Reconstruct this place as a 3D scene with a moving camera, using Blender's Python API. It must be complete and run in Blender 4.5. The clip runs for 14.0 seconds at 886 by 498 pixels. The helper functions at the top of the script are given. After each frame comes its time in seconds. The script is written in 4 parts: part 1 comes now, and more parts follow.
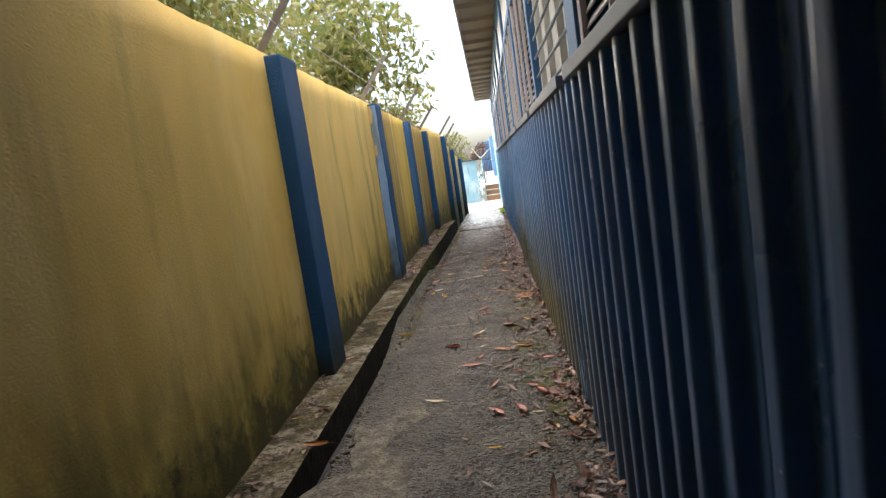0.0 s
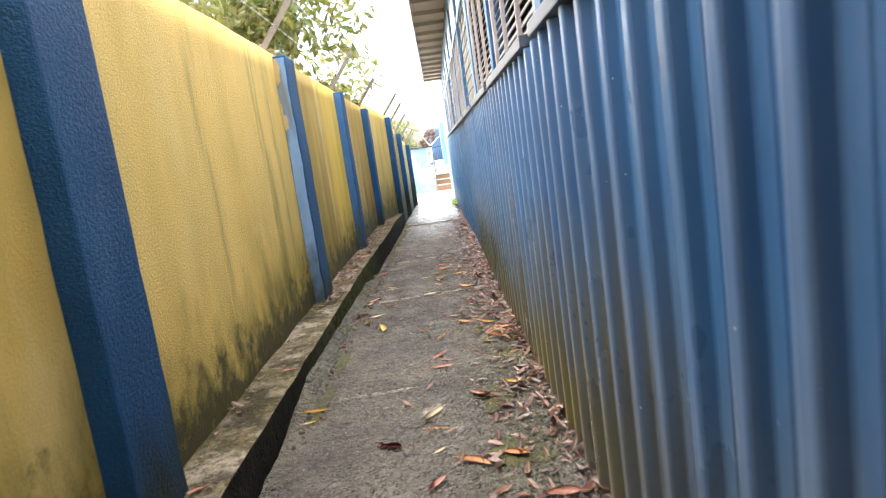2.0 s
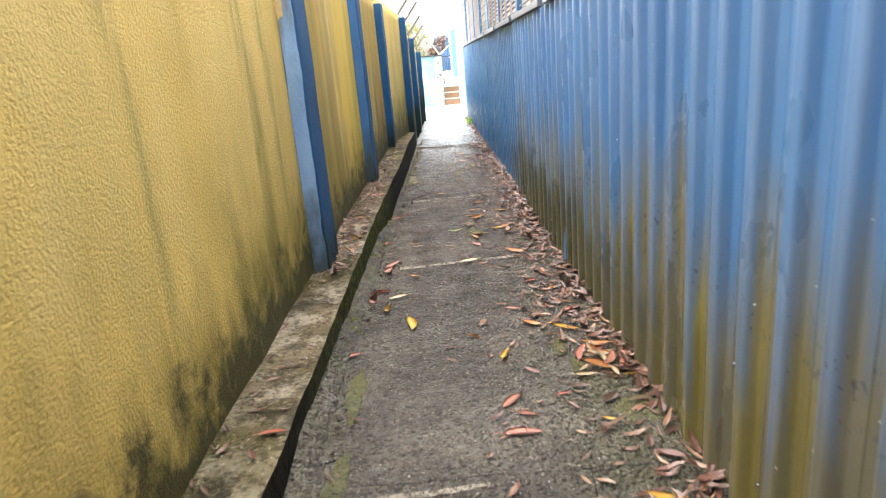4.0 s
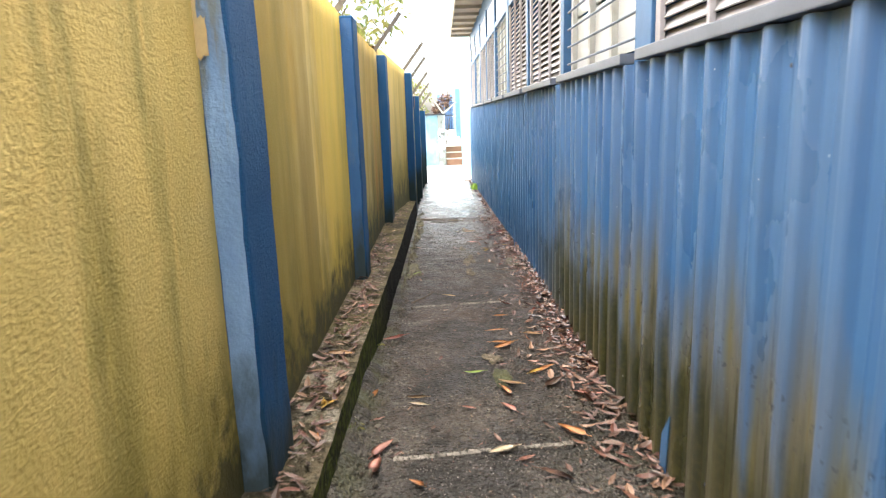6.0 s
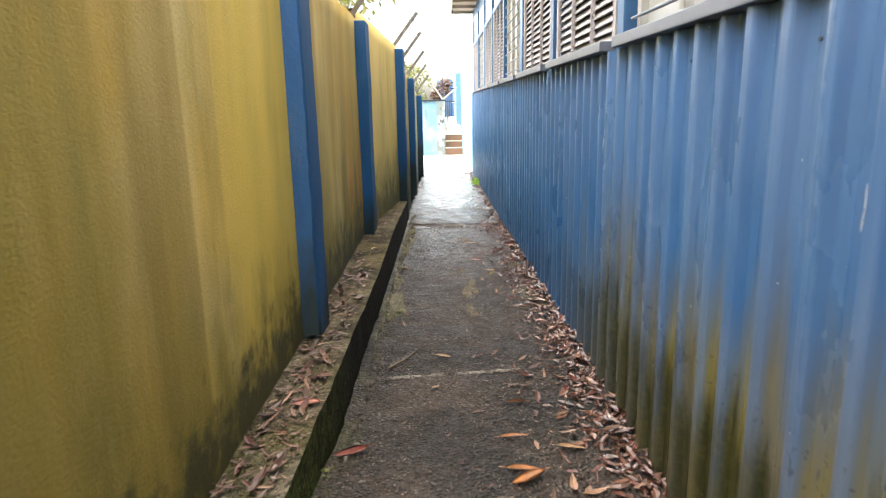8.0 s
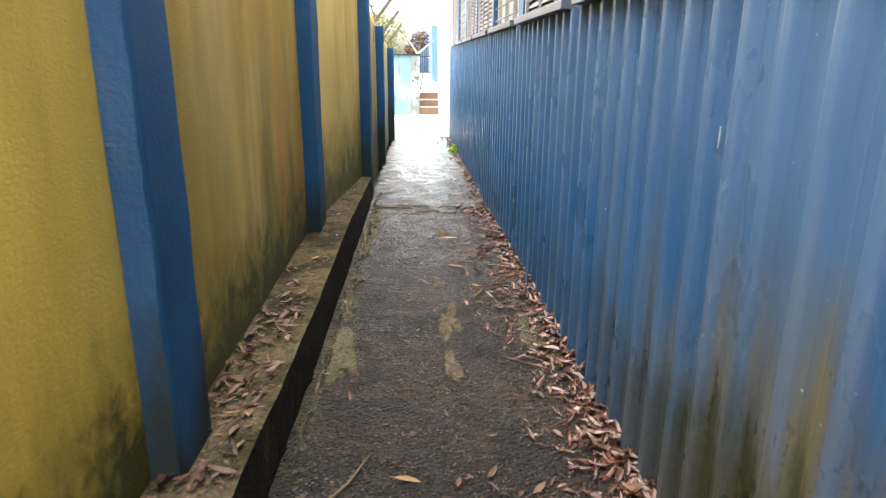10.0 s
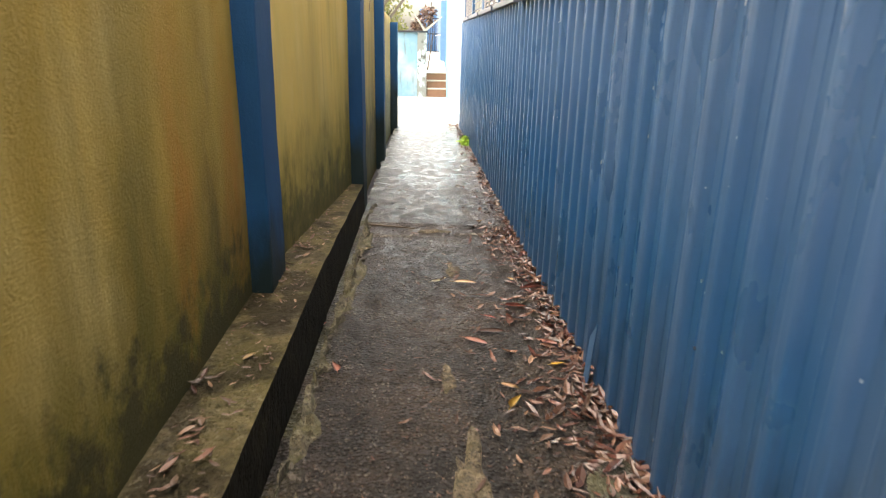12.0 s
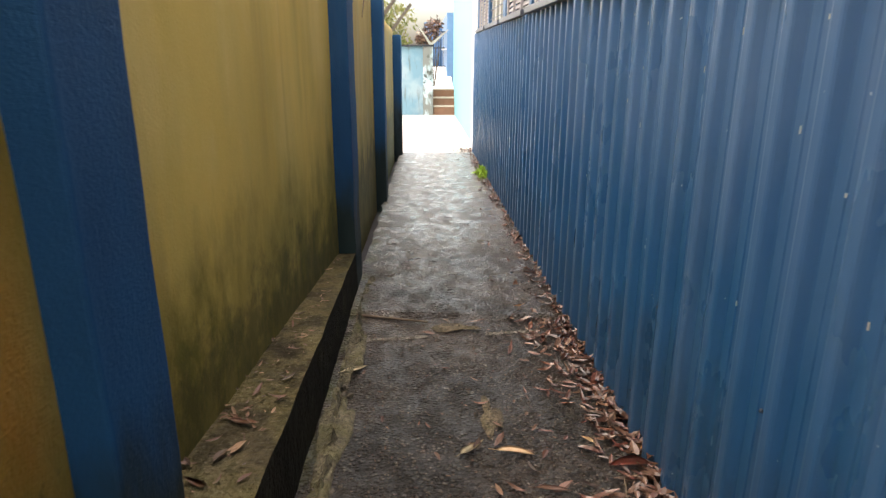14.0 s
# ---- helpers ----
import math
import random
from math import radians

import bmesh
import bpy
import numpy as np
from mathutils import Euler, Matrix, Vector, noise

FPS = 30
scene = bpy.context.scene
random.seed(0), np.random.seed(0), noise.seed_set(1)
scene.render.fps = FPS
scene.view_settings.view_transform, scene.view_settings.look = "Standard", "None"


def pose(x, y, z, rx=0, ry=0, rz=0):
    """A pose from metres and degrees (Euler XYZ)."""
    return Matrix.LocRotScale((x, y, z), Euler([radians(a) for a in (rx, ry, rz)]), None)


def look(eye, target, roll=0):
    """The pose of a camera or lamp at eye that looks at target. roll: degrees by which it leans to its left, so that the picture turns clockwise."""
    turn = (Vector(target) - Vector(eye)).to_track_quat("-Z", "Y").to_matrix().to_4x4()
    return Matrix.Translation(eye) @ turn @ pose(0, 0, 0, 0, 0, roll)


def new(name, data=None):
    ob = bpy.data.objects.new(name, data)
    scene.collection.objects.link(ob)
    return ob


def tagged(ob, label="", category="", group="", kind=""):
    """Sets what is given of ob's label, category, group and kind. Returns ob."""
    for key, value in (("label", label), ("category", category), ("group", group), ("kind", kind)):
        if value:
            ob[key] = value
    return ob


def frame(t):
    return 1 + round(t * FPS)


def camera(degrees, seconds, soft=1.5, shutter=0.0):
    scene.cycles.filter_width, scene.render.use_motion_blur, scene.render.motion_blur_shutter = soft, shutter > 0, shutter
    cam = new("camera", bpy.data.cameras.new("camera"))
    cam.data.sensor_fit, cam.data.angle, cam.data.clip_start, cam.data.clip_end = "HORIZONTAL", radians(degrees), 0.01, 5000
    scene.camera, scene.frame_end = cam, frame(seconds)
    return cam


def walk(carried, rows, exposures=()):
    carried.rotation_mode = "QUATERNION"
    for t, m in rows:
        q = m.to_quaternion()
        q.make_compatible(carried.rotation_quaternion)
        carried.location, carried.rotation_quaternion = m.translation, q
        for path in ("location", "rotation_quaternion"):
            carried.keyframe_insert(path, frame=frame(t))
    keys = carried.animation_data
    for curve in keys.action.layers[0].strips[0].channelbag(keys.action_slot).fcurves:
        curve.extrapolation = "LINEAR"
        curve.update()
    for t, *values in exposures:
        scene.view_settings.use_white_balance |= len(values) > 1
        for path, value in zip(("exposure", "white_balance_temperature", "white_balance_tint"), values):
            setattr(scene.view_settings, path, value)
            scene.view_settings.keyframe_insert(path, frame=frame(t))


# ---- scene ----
cam = camera(69.2, 14.0, soft=1.2, shutter=0.35)
METRES, EYE, TILT, LEAN, TURN = 12.5, 1.22, -1.9, 0.0, 5.0
ROWS = [
    (0.0, 0.0, 0.0, 0.0, -0.78, -5.34, 8.41),
    (0.5, 0.0049, 0.0425, -0.0023, -1.01, -9.13, 10.13),
    (1.0, 0.0085, 0.0821, 0.0004, -0.92, -13.72, 9.89),
    (1.5, 0.0081, 0.1267, 0.0013, -3.38, -12.65, 7.02),
    (2.0, 0.0096, 0.1652, -0.0024, -5.31, -6.9, 8.22),
    (4.5, -0.0075, 0.3325, 0.0099, -5.78, -15.45, 2.65),
    (5.0, -0.005, 0.3665, 0.0144, -6.53, -12.54, 0.5),
    (5.5, -0.008, 0.4021, 0.0168, -6.1, -10.42, 0.69),
    (6.0, -0.0056, 0.4368, 0.0177, -5.29, -9.76, 2.07),
    (6.5, -0.0027, 0.4711, 0.0205, -3.56, -10.63, 0.8),
    (7.0, -0.0015, 0.5077, 0.0219, -6.22, -11.21, 0.43),
    (7.5, 0.0067, 0.5413, 0.021, -5.23, -10.63, 1.37),
    (10.0, 0.0248, 0.7087, 0.0229, -7.42, -14.61, -0.11),
    (10.5, 0.0289, 0.742, 0.0248, -9.87, -15.16, -1.68),
    (11.0, 0.0293, 0.7797, 0.0247, -8.13, -13.9, -1.22),
    (11.5, 0.0349, 0.8144, 0.0229, -9.05, -14.76, -0.04),
    (12.0, 0.0381, 0.8467, 0.0244, -6.79, -16.34, -0.89),
    (12.5, 0.0369, 0.8831, 0.0261, -7.07, -16.64, -0.32),
    (13.0, 0.0427, 0.9181, 0.0261, -8.25, -15.65, 0.91),
    (13.5, 0.0443, 0.9567, 0.027, -4.99, -12.89, -2.09),
    (14.0, 0.0463, 0.9891, 0.0283, -6.42, -15.18, 0.01),
]
EXPOSURES = [(0.0, 2.4, 6500, 11), (0.5, 2.85, 6300, 10), (1.0, 3.15, 6250, 11), (2.0, 3.3, 6350, 10), (4.5, 3.4, 6350, 10), (5.5, 3.3, 6400, 10), (7.5, 2.95, 6400, 10), (10.0, 2.95, 6600, 11), (11.5, 2.8, 7050, 12), (13.0, 2.75, 6850, 11), (13.5, 2.5, 6650, 11), (14.0, 2.3, 6950, 13)]
walk(cam, [(t, pose(0, 0, EYE, TILT, LEAN, TURN) @ pose(METRES * x, METRES * y, METRES * z, 90 + pitch, roll, yaw)) for t, x, y, z, yaw, pitch, roll in ROWS], EXPOSURES)

# ---- sky and sun ----
SUN_DIR = Vector((-0.10, 0.0, 1.0)).normalized()  # towards the sun
world = bpy.data.worlds.new("sky")
scene.world = world
world.use_nodes = True
wn = world.node_tree.nodes
sky = wn.new("ShaderNodeTexSky")
sky.sky_type, sky.sun_disc = "NISHITA", False
sky.sun_elevation = math.asin(SUN_DIR.z)
sky.sun_rotation = math.atan2(SUN_DIR.x, SUN_DIR.y)
sky.air_density, sky.dust_density = 1.0, 4.0
wn["Background"].inputs["Strength"].default_value = 0.11
world.node_tree.links.new(sky.outputs[0], wn["Background"].inputs["Color"])
sun = new("sun", bpy.data.lights.new("sun", "SUN"))
sun.data.energy, sun.data.angle, sun.data.color = 2.1, radians(178), (1.0, 0.89, 0.72)
sun.matrix_world = look((-10, 5, 20), Vector((-10, 5, 20)) - SUN_DIR)


# ---- materials ----
def material(name, rough=0.7, metal=0.0):
    m = bpy.data.materials.new(name)
    m.use_nodes = True
    b = m.node_tree.nodes["Principled BSDF"]
    b.inputs["Roughness"].default_value, b.inputs["Metallic"].default_value = rough, metal
    return m


class Net:
    """Small builder of shader nodes."""

    def __init__(self, m):
        self.t = m.node_tree
        self.out = m.node_tree.nodes["Principled BSDF"]

    def add(self, kind, **inputs):
        n = self.t.nodes.new(kind)
        for k, v in inputs.items():
            self.put(n.inputs[k.replace("_", " ")], v)
        return n

    def put(self, socket, v):
        if isinstance(v, bpy.types.NodeSocket):
            self.t.links.new(v, socket)
        else:
            socket.default_value = (*v, 1) if isinstance(v, tuple) and len(v) == 3 and socket.type == "RGBA" else v

    def place(self, stretch=(1, 1, 1)):
        g = self.add("ShaderNodeNewGeometry")
        m = self.add("ShaderNodeMapping", Vector=g.outputs["Position"], Scale=stretch)
        return m.outputs[0]

    def noise(self, scale, detail=4, stretch=(1, 1, 1), rough=0.55):
        n = self.add("ShaderNodeTexNoise", Vector=self.place(stretch), Scale=scale, Detail=detail, Roughness=rough)
        return n.outputs["Fac"]

    def ramp(self, v, a, b, lo=0.0, hi=1.0):
        n = self.add("ShaderNodeMapRange", Value=v)
        n.inputs[1].default_value, n.inputs[2].default_value, n.inputs[3].default_value, n.inputs[4].default_value = a, b, lo, hi
        return n.outputs[0]

    def axis(self, i):
        g = self.add("ShaderNodeNewGeometry")
        return self.add("ShaderNodeSeparateXYZ", Vector=g.outputs["Position"]).outputs[i]

    def own(self, i):
        g = self.add("ShaderNodeTexCoord")
        return self.add("ShaderNodeSeparateXYZ", Vector=g.outputs["Object"]).outputs[i]

    def math(self, op, a, b=0.0):
        n = self.t.nodes.new("ShaderNodeMath")
        n.operation = op
        self.put(n.inputs[0], a), self.put(n.inputs[1], b)
        return n.outputs[0]

    def mix(self, fac, a, b):
        n = self.t.nodes.new("ShaderNodeMix")
        n.data_type = "RGBA"
        self.put(n.inputs[0], fac), self.put(n.inputs[6], a), self.put(n.inputs[7], b)
        return n.outputs[2]

    def bump(self, height, strength=0.4, distance=0.01):
        self.put(self.out.inputs["Normal"], self.add("ShaderNodeBump", Height=height, Strength=strength, Distance=distance).outputs[0])

    def colour(self, v):
        self.put(self.out.inputs["Base Color"], v)

    def rough(self, v):
        self.put(self.out.inputs["Roughness"], v)


def plain(name, rgb, rough=0.7, metal=0.0, vary=0.25, scale=9.0):
    m = material(name, rough, metal)
    n = Net(m)
    dark = tuple(c * (1 - vary) for c in rgb)
    n.colour(n.mix(n.noise(scale), dark, tuple(min(1, c * (1 + vary * 0.5)) for c in rgb)))
    n.bump(n.noise(scale * 12, 3), 0.15, 0.004)
    return m


def yellow_plaster():
    m = material("yellow_plaster", 0.75)
    n = Net(m)
    c = n.mix(n.ramp(n.noise(1.1), 0.35, 0.65), (0.57, 0.365, 0.055), (0.73, 0.505, 0.105))
    c = n.mix(n.ramp(n.noise(0.9, 5, (1, 1, 0.7), 0.62), 0.46, 0.64, 0.0, 0.6), c, (0.36, 0.27, 0.055))
    c = n.mix(n.ramp(n.noise(1.6, 5, (1, 1, 0.5), 0.62), 0.48, 0.64, 0.0, 0.6), c, (0.74, 0.59, 0.26))
    streak = n.math("MULTIPLY", n.ramp(n.noise(3.2, 4, (1, 1.5, 0.10)), 0.54, 0.68), n.ramp(n.noise(0.8, 2), 0.42, 0.58))
    c = n.mix(n.math("MULTIPLY", streak, 0.55), c, (0.15, 0.115, 0.02))
    green = n.ramp(n.noise(1.2, 4, (1, 1.0, 0.30), 0.6), 0.50, 0.66)
    c = n.mix(n.math("MULTIPLY", green, n.ramp(n.axis(1), 5.0, 9.0, 0.4, 0.75)), c, (0.25, 0.21, 0.028))
    # each stretch along the wall is tinted to its own tone
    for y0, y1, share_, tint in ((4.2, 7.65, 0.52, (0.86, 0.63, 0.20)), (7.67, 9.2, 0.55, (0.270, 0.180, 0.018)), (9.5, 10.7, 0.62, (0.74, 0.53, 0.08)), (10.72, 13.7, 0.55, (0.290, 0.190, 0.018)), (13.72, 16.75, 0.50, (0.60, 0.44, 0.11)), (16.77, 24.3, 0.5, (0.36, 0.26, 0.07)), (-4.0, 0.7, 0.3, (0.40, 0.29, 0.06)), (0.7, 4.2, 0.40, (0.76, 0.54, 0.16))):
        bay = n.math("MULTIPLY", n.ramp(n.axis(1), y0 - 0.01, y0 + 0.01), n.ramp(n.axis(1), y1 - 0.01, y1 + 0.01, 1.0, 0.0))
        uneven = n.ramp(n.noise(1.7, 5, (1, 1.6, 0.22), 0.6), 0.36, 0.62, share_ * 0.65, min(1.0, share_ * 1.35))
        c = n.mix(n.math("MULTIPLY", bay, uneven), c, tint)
    pale = n.ramp(n.noise(3.0, 3, (1, 1.2, 0.08)), 0.56, 0.70)
    c = n.mix(n.math("MULTIPLY", pale, 0.2), c, (0.62, 0.47, 0.16))
    # long green runs and rust-coloured damp with their own places along the wall
    wander = n.math("MULTIPLY", n.math("SUBTRACT", n.noise(1.6, 3, (1, 0, 1)), 0.5), 0.5)
    for at, wide, deep in ((5.55, 0.05, 0.6), (6.75, 0.07, 0.85), (7.12, 0.05, 0.7), (2.35, 0.03, 0.5), (8.55, 0.08, 0.5), (9.35, 0.06, 0.45), (12.1, 0.07, 0.5)):
        off = n.math("ABSOLUTE", n.math("ADD", n.math("SUBTRACT", n.axis(1), at), wander))
        run = n.math("MULTIPLY", n.ramp(off, 0.0, wide * 2.4, deep * 0.85, 0.0), n.ramp(n.noise(5.0, 6, (1, 2, 0.22), 0.66), 0.40, 0.62))
        c = n.mix(run, c, (0.17, 0.15, 0.018))
    for y0, y1, z0, z1, tint in ((11.9, 12.5, 0.0, 1.4, (0.16, 0.12, 0.010)), (12.9, 13.5, 0.0, 1.4, (0.15, 0.115, 0.010)), (12.3, 13.5, 0.1, 0.9, (0.36, 0.17, 0.02)), (0.9, 2.5, 0.15, 0.85, (0.075, 0.075, 0.010)), (2.6, 3.3, 0.1, 0.7, (0.11, 0.10, 0.012)), (8.2, 9.2, 0.0, 0.8, (0.14, 0.115, 0.010)), (5.2, 6.8, 0.0, 1.3, (0.30, 0.24, 0.03)), (0.2, 1.5, 0.2, 0.9, (0.060, 0.060, 0.010)), (14.6, 16.0, 0.2, 0.75, (0.17, 0.15, 0.015))):
        zone = n.math("MULTIPLY", n.math("MULTIPLY", n.ramp(n.axis(1), y0, y1), n.ramp(n.axis(1), y1 + 0.1, y1 + 0.7, 1.0, 0.0)), n.ramp(n.axis(2), z0, z1, 1.0, 0.0))
        c = n.mix(n.math("MULTIPLY", zone, n.ramp(n.noise(3.5, 5, (1, 1, 0.5), 0.65), 0.38, 0.58, 0.1, 0.9)), c, tint)
    for at, wide, tint in ((12.80, 0.18, (0.44, 0.17, 0.012)), (13.42, 0.15, (0.46, 0.18, 0.014)), (13.10, 0.13, (0.030, 0.022, 0.006)), (12.45, 0.22, (0.13, 0.105, 0.010))):
        off = n.math("ABSOLUTE", n.math("ADD", n.math("SUBTRACT", n.axis(1), at), n.math("MULTIPLY", wander, 0.4)))
        run = n.math("MULTIPLY", n.ramp(off, wide * 0.3, wide, 0.9, 0.0), n.ramp(n.axis(2), 0.2, 1.5, 1.0, 0.0))
        c = n.mix(n.math("MULTIPLY", run, n.ramp(n.noise(6.0, 5, (1, 1.5, 0.5)), 0.36, 0.56, 0.3, 1.0)), c, tint)
    # algae that climbs from the damp base in ragged tongues
    edge = n.math("ADD", n.axis(2), n.math("MULTIPLY", n.noise(3.0, 6, (1, 1, 0.45), 0.65), -1.45))
    damp = n.ramp(edge, -0.62, -0.10, 1.0, 0.0)
    c = n.mix(n.math("MULTIPLY", damp, n.ramp(n.noise(7.0, 6, (1, 1, 0.6), 0.68), 0.36, 0.56, 0.45, 1.0)), c, (0.15, 0.125, 0.010))
    dirt = n.ramp(n.math("ADD", n.axis(2), n.math("MULTIPLY", n.noise(5.5, 6, (1, 1, 0.95), 0.7), -1.30)), -0.60, -0.36, 1.0, 0.0)
    c = n.mix(n.math("MULTIPLY", dirt, n.ramp(n.axis(1), 13.6, 13.9, 0.92, 0.60)), c, (0.040, 0.038, 0.006))
    n.colour(c)
    coarse = n.math("ADD", n.math("MULTIPLY", n.ramp(n.axis(1), 7.6, 7.9, 1.0, 0.0), n.ramp(n.axis(1), 3.9, 4.3, 0.0, 0.6)), n.math("ADD", n.ramp(n.axis(1), 10.5, 10.9, 0.28, 0.45), n.ramp(n.axis(1), 13.6, 13.8, 0.0, -0.30)))
    n.bump(n.math("MULTIPLY", n.math("ADD", n.noise(64, 4, (1, 1.5, 1.15), 0.6), n.math("MULTIPLY", n.noise(130, 2), 0.3)), coarse), 0.7, 0.014)
    return m


def blue_plaster():
    m = material("blue_plaster", 0.7)
    m.node_tree.nodes["Principled BSDF"].inputs["Specular IOR Level"].default_value = 0.3
    n = Net(m)
    c = n.mix(n.ramp(n.noise(2.0, 4, (1, 1, 0.3)), 0.3, 0.7), (0.005, 0.050, 0.135), (0.011, 0.084, 0.205))
    edge = n.math("ADD", n.axis(2), n.math("MULTIPLY", n.noise(5.0, 4, (1, 1, 0.3)), -0.9))
    c = n.mix(n.ramp(edge, -0.42, -0.10, 0.92, 0.0), c, (0.012, 0.022, 0.014))
    faded = n.ramp(n.noise(3.5, 5, (1, 1, 0.35)), 0.54, 0.68, 0.0, 0.22)
    c = n.mix(faded, c, (0.085, 0.16, 0.26))
    n.colour(c)
    n.bump(n.math("MULTIPLY", n.math("ADD", n.noise(60, 4), n.math("MULTIPLY", n.noise(120, 2), 0.4)), n.ramp(n.axis(1), 8.5, 10.0, 1.0, 0.3)), 0.7, 0.011)
    return m


def blue_sheet():
    m = material("blue_painted_sheet", 0.42)
    n = Net(m)
    c = n.mix(n.ramp(n.noise(0.9, 4), 0.35, 0.65), (0.034, 0.112, 0.265), (0.052, 0.160, 0.345))
    # Blue grows deeper from 9 to 14 m along the wall.
    fresh = n.ramp(n.axis(1), 9.0, 14.0, 1.0, 0.3)
    c = n.mix(fresh, (0.016, 0.105, 0.245), c)
    haze = n.math("MULTIPLY", fresh, n.ramp(n.noise(2.6, 5, (1, 1, 0.22)), 0.5, 0.72))
    c = n.mix(n.math("MULTIPLY", haze, 0.5), c, (0.17, 0.22, 0.29))
    # Rib crests lighter: edge highlight put into the colour, broken by noise.
    crest = n.math("MULTIPLY", n.ramp(n.own(0), -0.032, -0.018, 1.0, 0.0), n.ramp(n.noise(3.0, 5, (1, 2.5, 0.35), 0.6), 0.40, 0.62, 0.05, 0.55))
    crest = n.math("MULTIPLY", crest, fresh)
    c = n.mix(crest, c, (0.14, 0.20, 0.315))
    # Paler blue above a ragged height, stronger past 9 m.
    upper_pale = n.ramp(n.math("ADD", n.axis(2), n.math("MULTIPLY", n.math("SUBTRACT", n.noise(2.2, 5, (1, 1.5, 0.5), 0.62), 0.5), 1.1)), 0.45, 1.05)
    c = n.mix(n.math("MULTIPLY", upper_pale, n.math("MULTIPLY", n.math("MULTIPLY", n.ramp(n.axis(1), 3.0, 5.0), n.ramp(n.axis(1), 9.0, 13.0, 1.0, 1.45)), n.ramp(n.noise(9, 4, (1, 1, 0.08)), 0.35, 0.65, 0.25, 0.55))), c, (0.120, 0.215, 0.375))
    y = n.axis(1)
    h = n.math("ADD", n.axis(2), n.math("ADD", n.math("MULTIPLY", y, 0.026), 0.02))
    reach = n.math("MULTIPLY", n.ramp(y, 2.0, 4.5), n.ramp(y, 9.8, 11.8, 1.0, 0.0))
    pan = n.ramp(n.own(0), -0.031, -0.014)
    bay = n.math("MULTIPLY", n.math("SUBTRACT", n.noise(4.2, 2, (1, 1, 0.04)), 0.5), 1.25)
    fine = n.math("MULTIPLY", n.math("SUBTRACT", n.noise(17, 5, (1, 1, 0.10), 0.6), 0.5), 0.55)
    edge = n.math("ADD", h, n.math("ADD", bay, fine))
    # brownish olive film in the pans, thinner on the crests
    cover = n.ramp(edge, 0.22, 0.62, 0.95, 0.0)
    film = n.math("MULTIPLY", n.ramp(edge, 0.55, 0.98, 1.0, 0.0), n.math("MAXIMUM", cover, n.ramp(pan, 0.0, 1.0, 0.42, 1.0)))
    film = n.math("MULTIPLY", film, n.math("MULTIPLY", reach, 0.92))
    olive = n.mix(n.ramp(n.noise(5.0, 4, (1, 1, 0.12), 0.6), 0.42, 0.60), (0.150, 0.135, 0.080), (0.205, 0.165, 0.022))
    c = n.mix(film, c, olive)
    deep = n.math("MULTIPLY", n.ramp(y, 5.5, 8.0, 0.35, 1.0), n.ramp(y, 10.2, 12.0, 1.0, 0.30))
    low = n.math("ADD", h, n.math("ADD", n.math("MULTIPLY", bay, 0.35), n.math("MULTIPLY", n.math("SUBTRACT", n.noise(11, 5, (1, 1.2, 0.16), 0.62), 0.5), 1.25)))
    slime = n.math("MULTIPLY", n.ramp(low, 0.36, 0.62, 1.0, 0.0), n.math("MULTIPLY", deep, n.ramp(pan, 0.0, 1.0, 0.72, 1.0)))
    c = n.mix(n.math("MULTIPLY", slime, 0.93), c, n.mix(n.ramp(n.noise(40, 4), 0.45, 0.6), (0.020, 0.024, 0.007), (0.050, 0.050, 0.014)))
    # dark specks where the paint begins to lift
    line = n.math("ABSOLUTE", n.math("SUBTRACT", n.math("ADD", h, n.math("MULTIPLY", n.noise(1.3, 2), 0.5)), 0.88))
    speck = n.math("MULTIPLY", n.ramp(line, 0.02, 0.16, 1.0, 0.0), n.ramp(n.noise(55, 3, (1, 1, 0.6)), 0.60, 0.66))
    c = n.mix(n.math("MULTIPLY", n.math("MULTIPLY", speck, reach), 0.7), c, (0.02, 0.03, 0.05))
    fleck = n.ramp(n.noise(60.0, 1, (1, 1, 0.7)), 0.80, 0.82)
    c = n.mix(fleck, c, (0.62, 0.66, 0.70))
    n.colour(c)
    n.rough(n.ramp(n.noise(3.0, 5, (1, 1, 0.4)), 0.3, 0.7, 0.22, 0.40))
    n.bump(n.noise(4.0, 3), 0.15, 0.02)
    return m


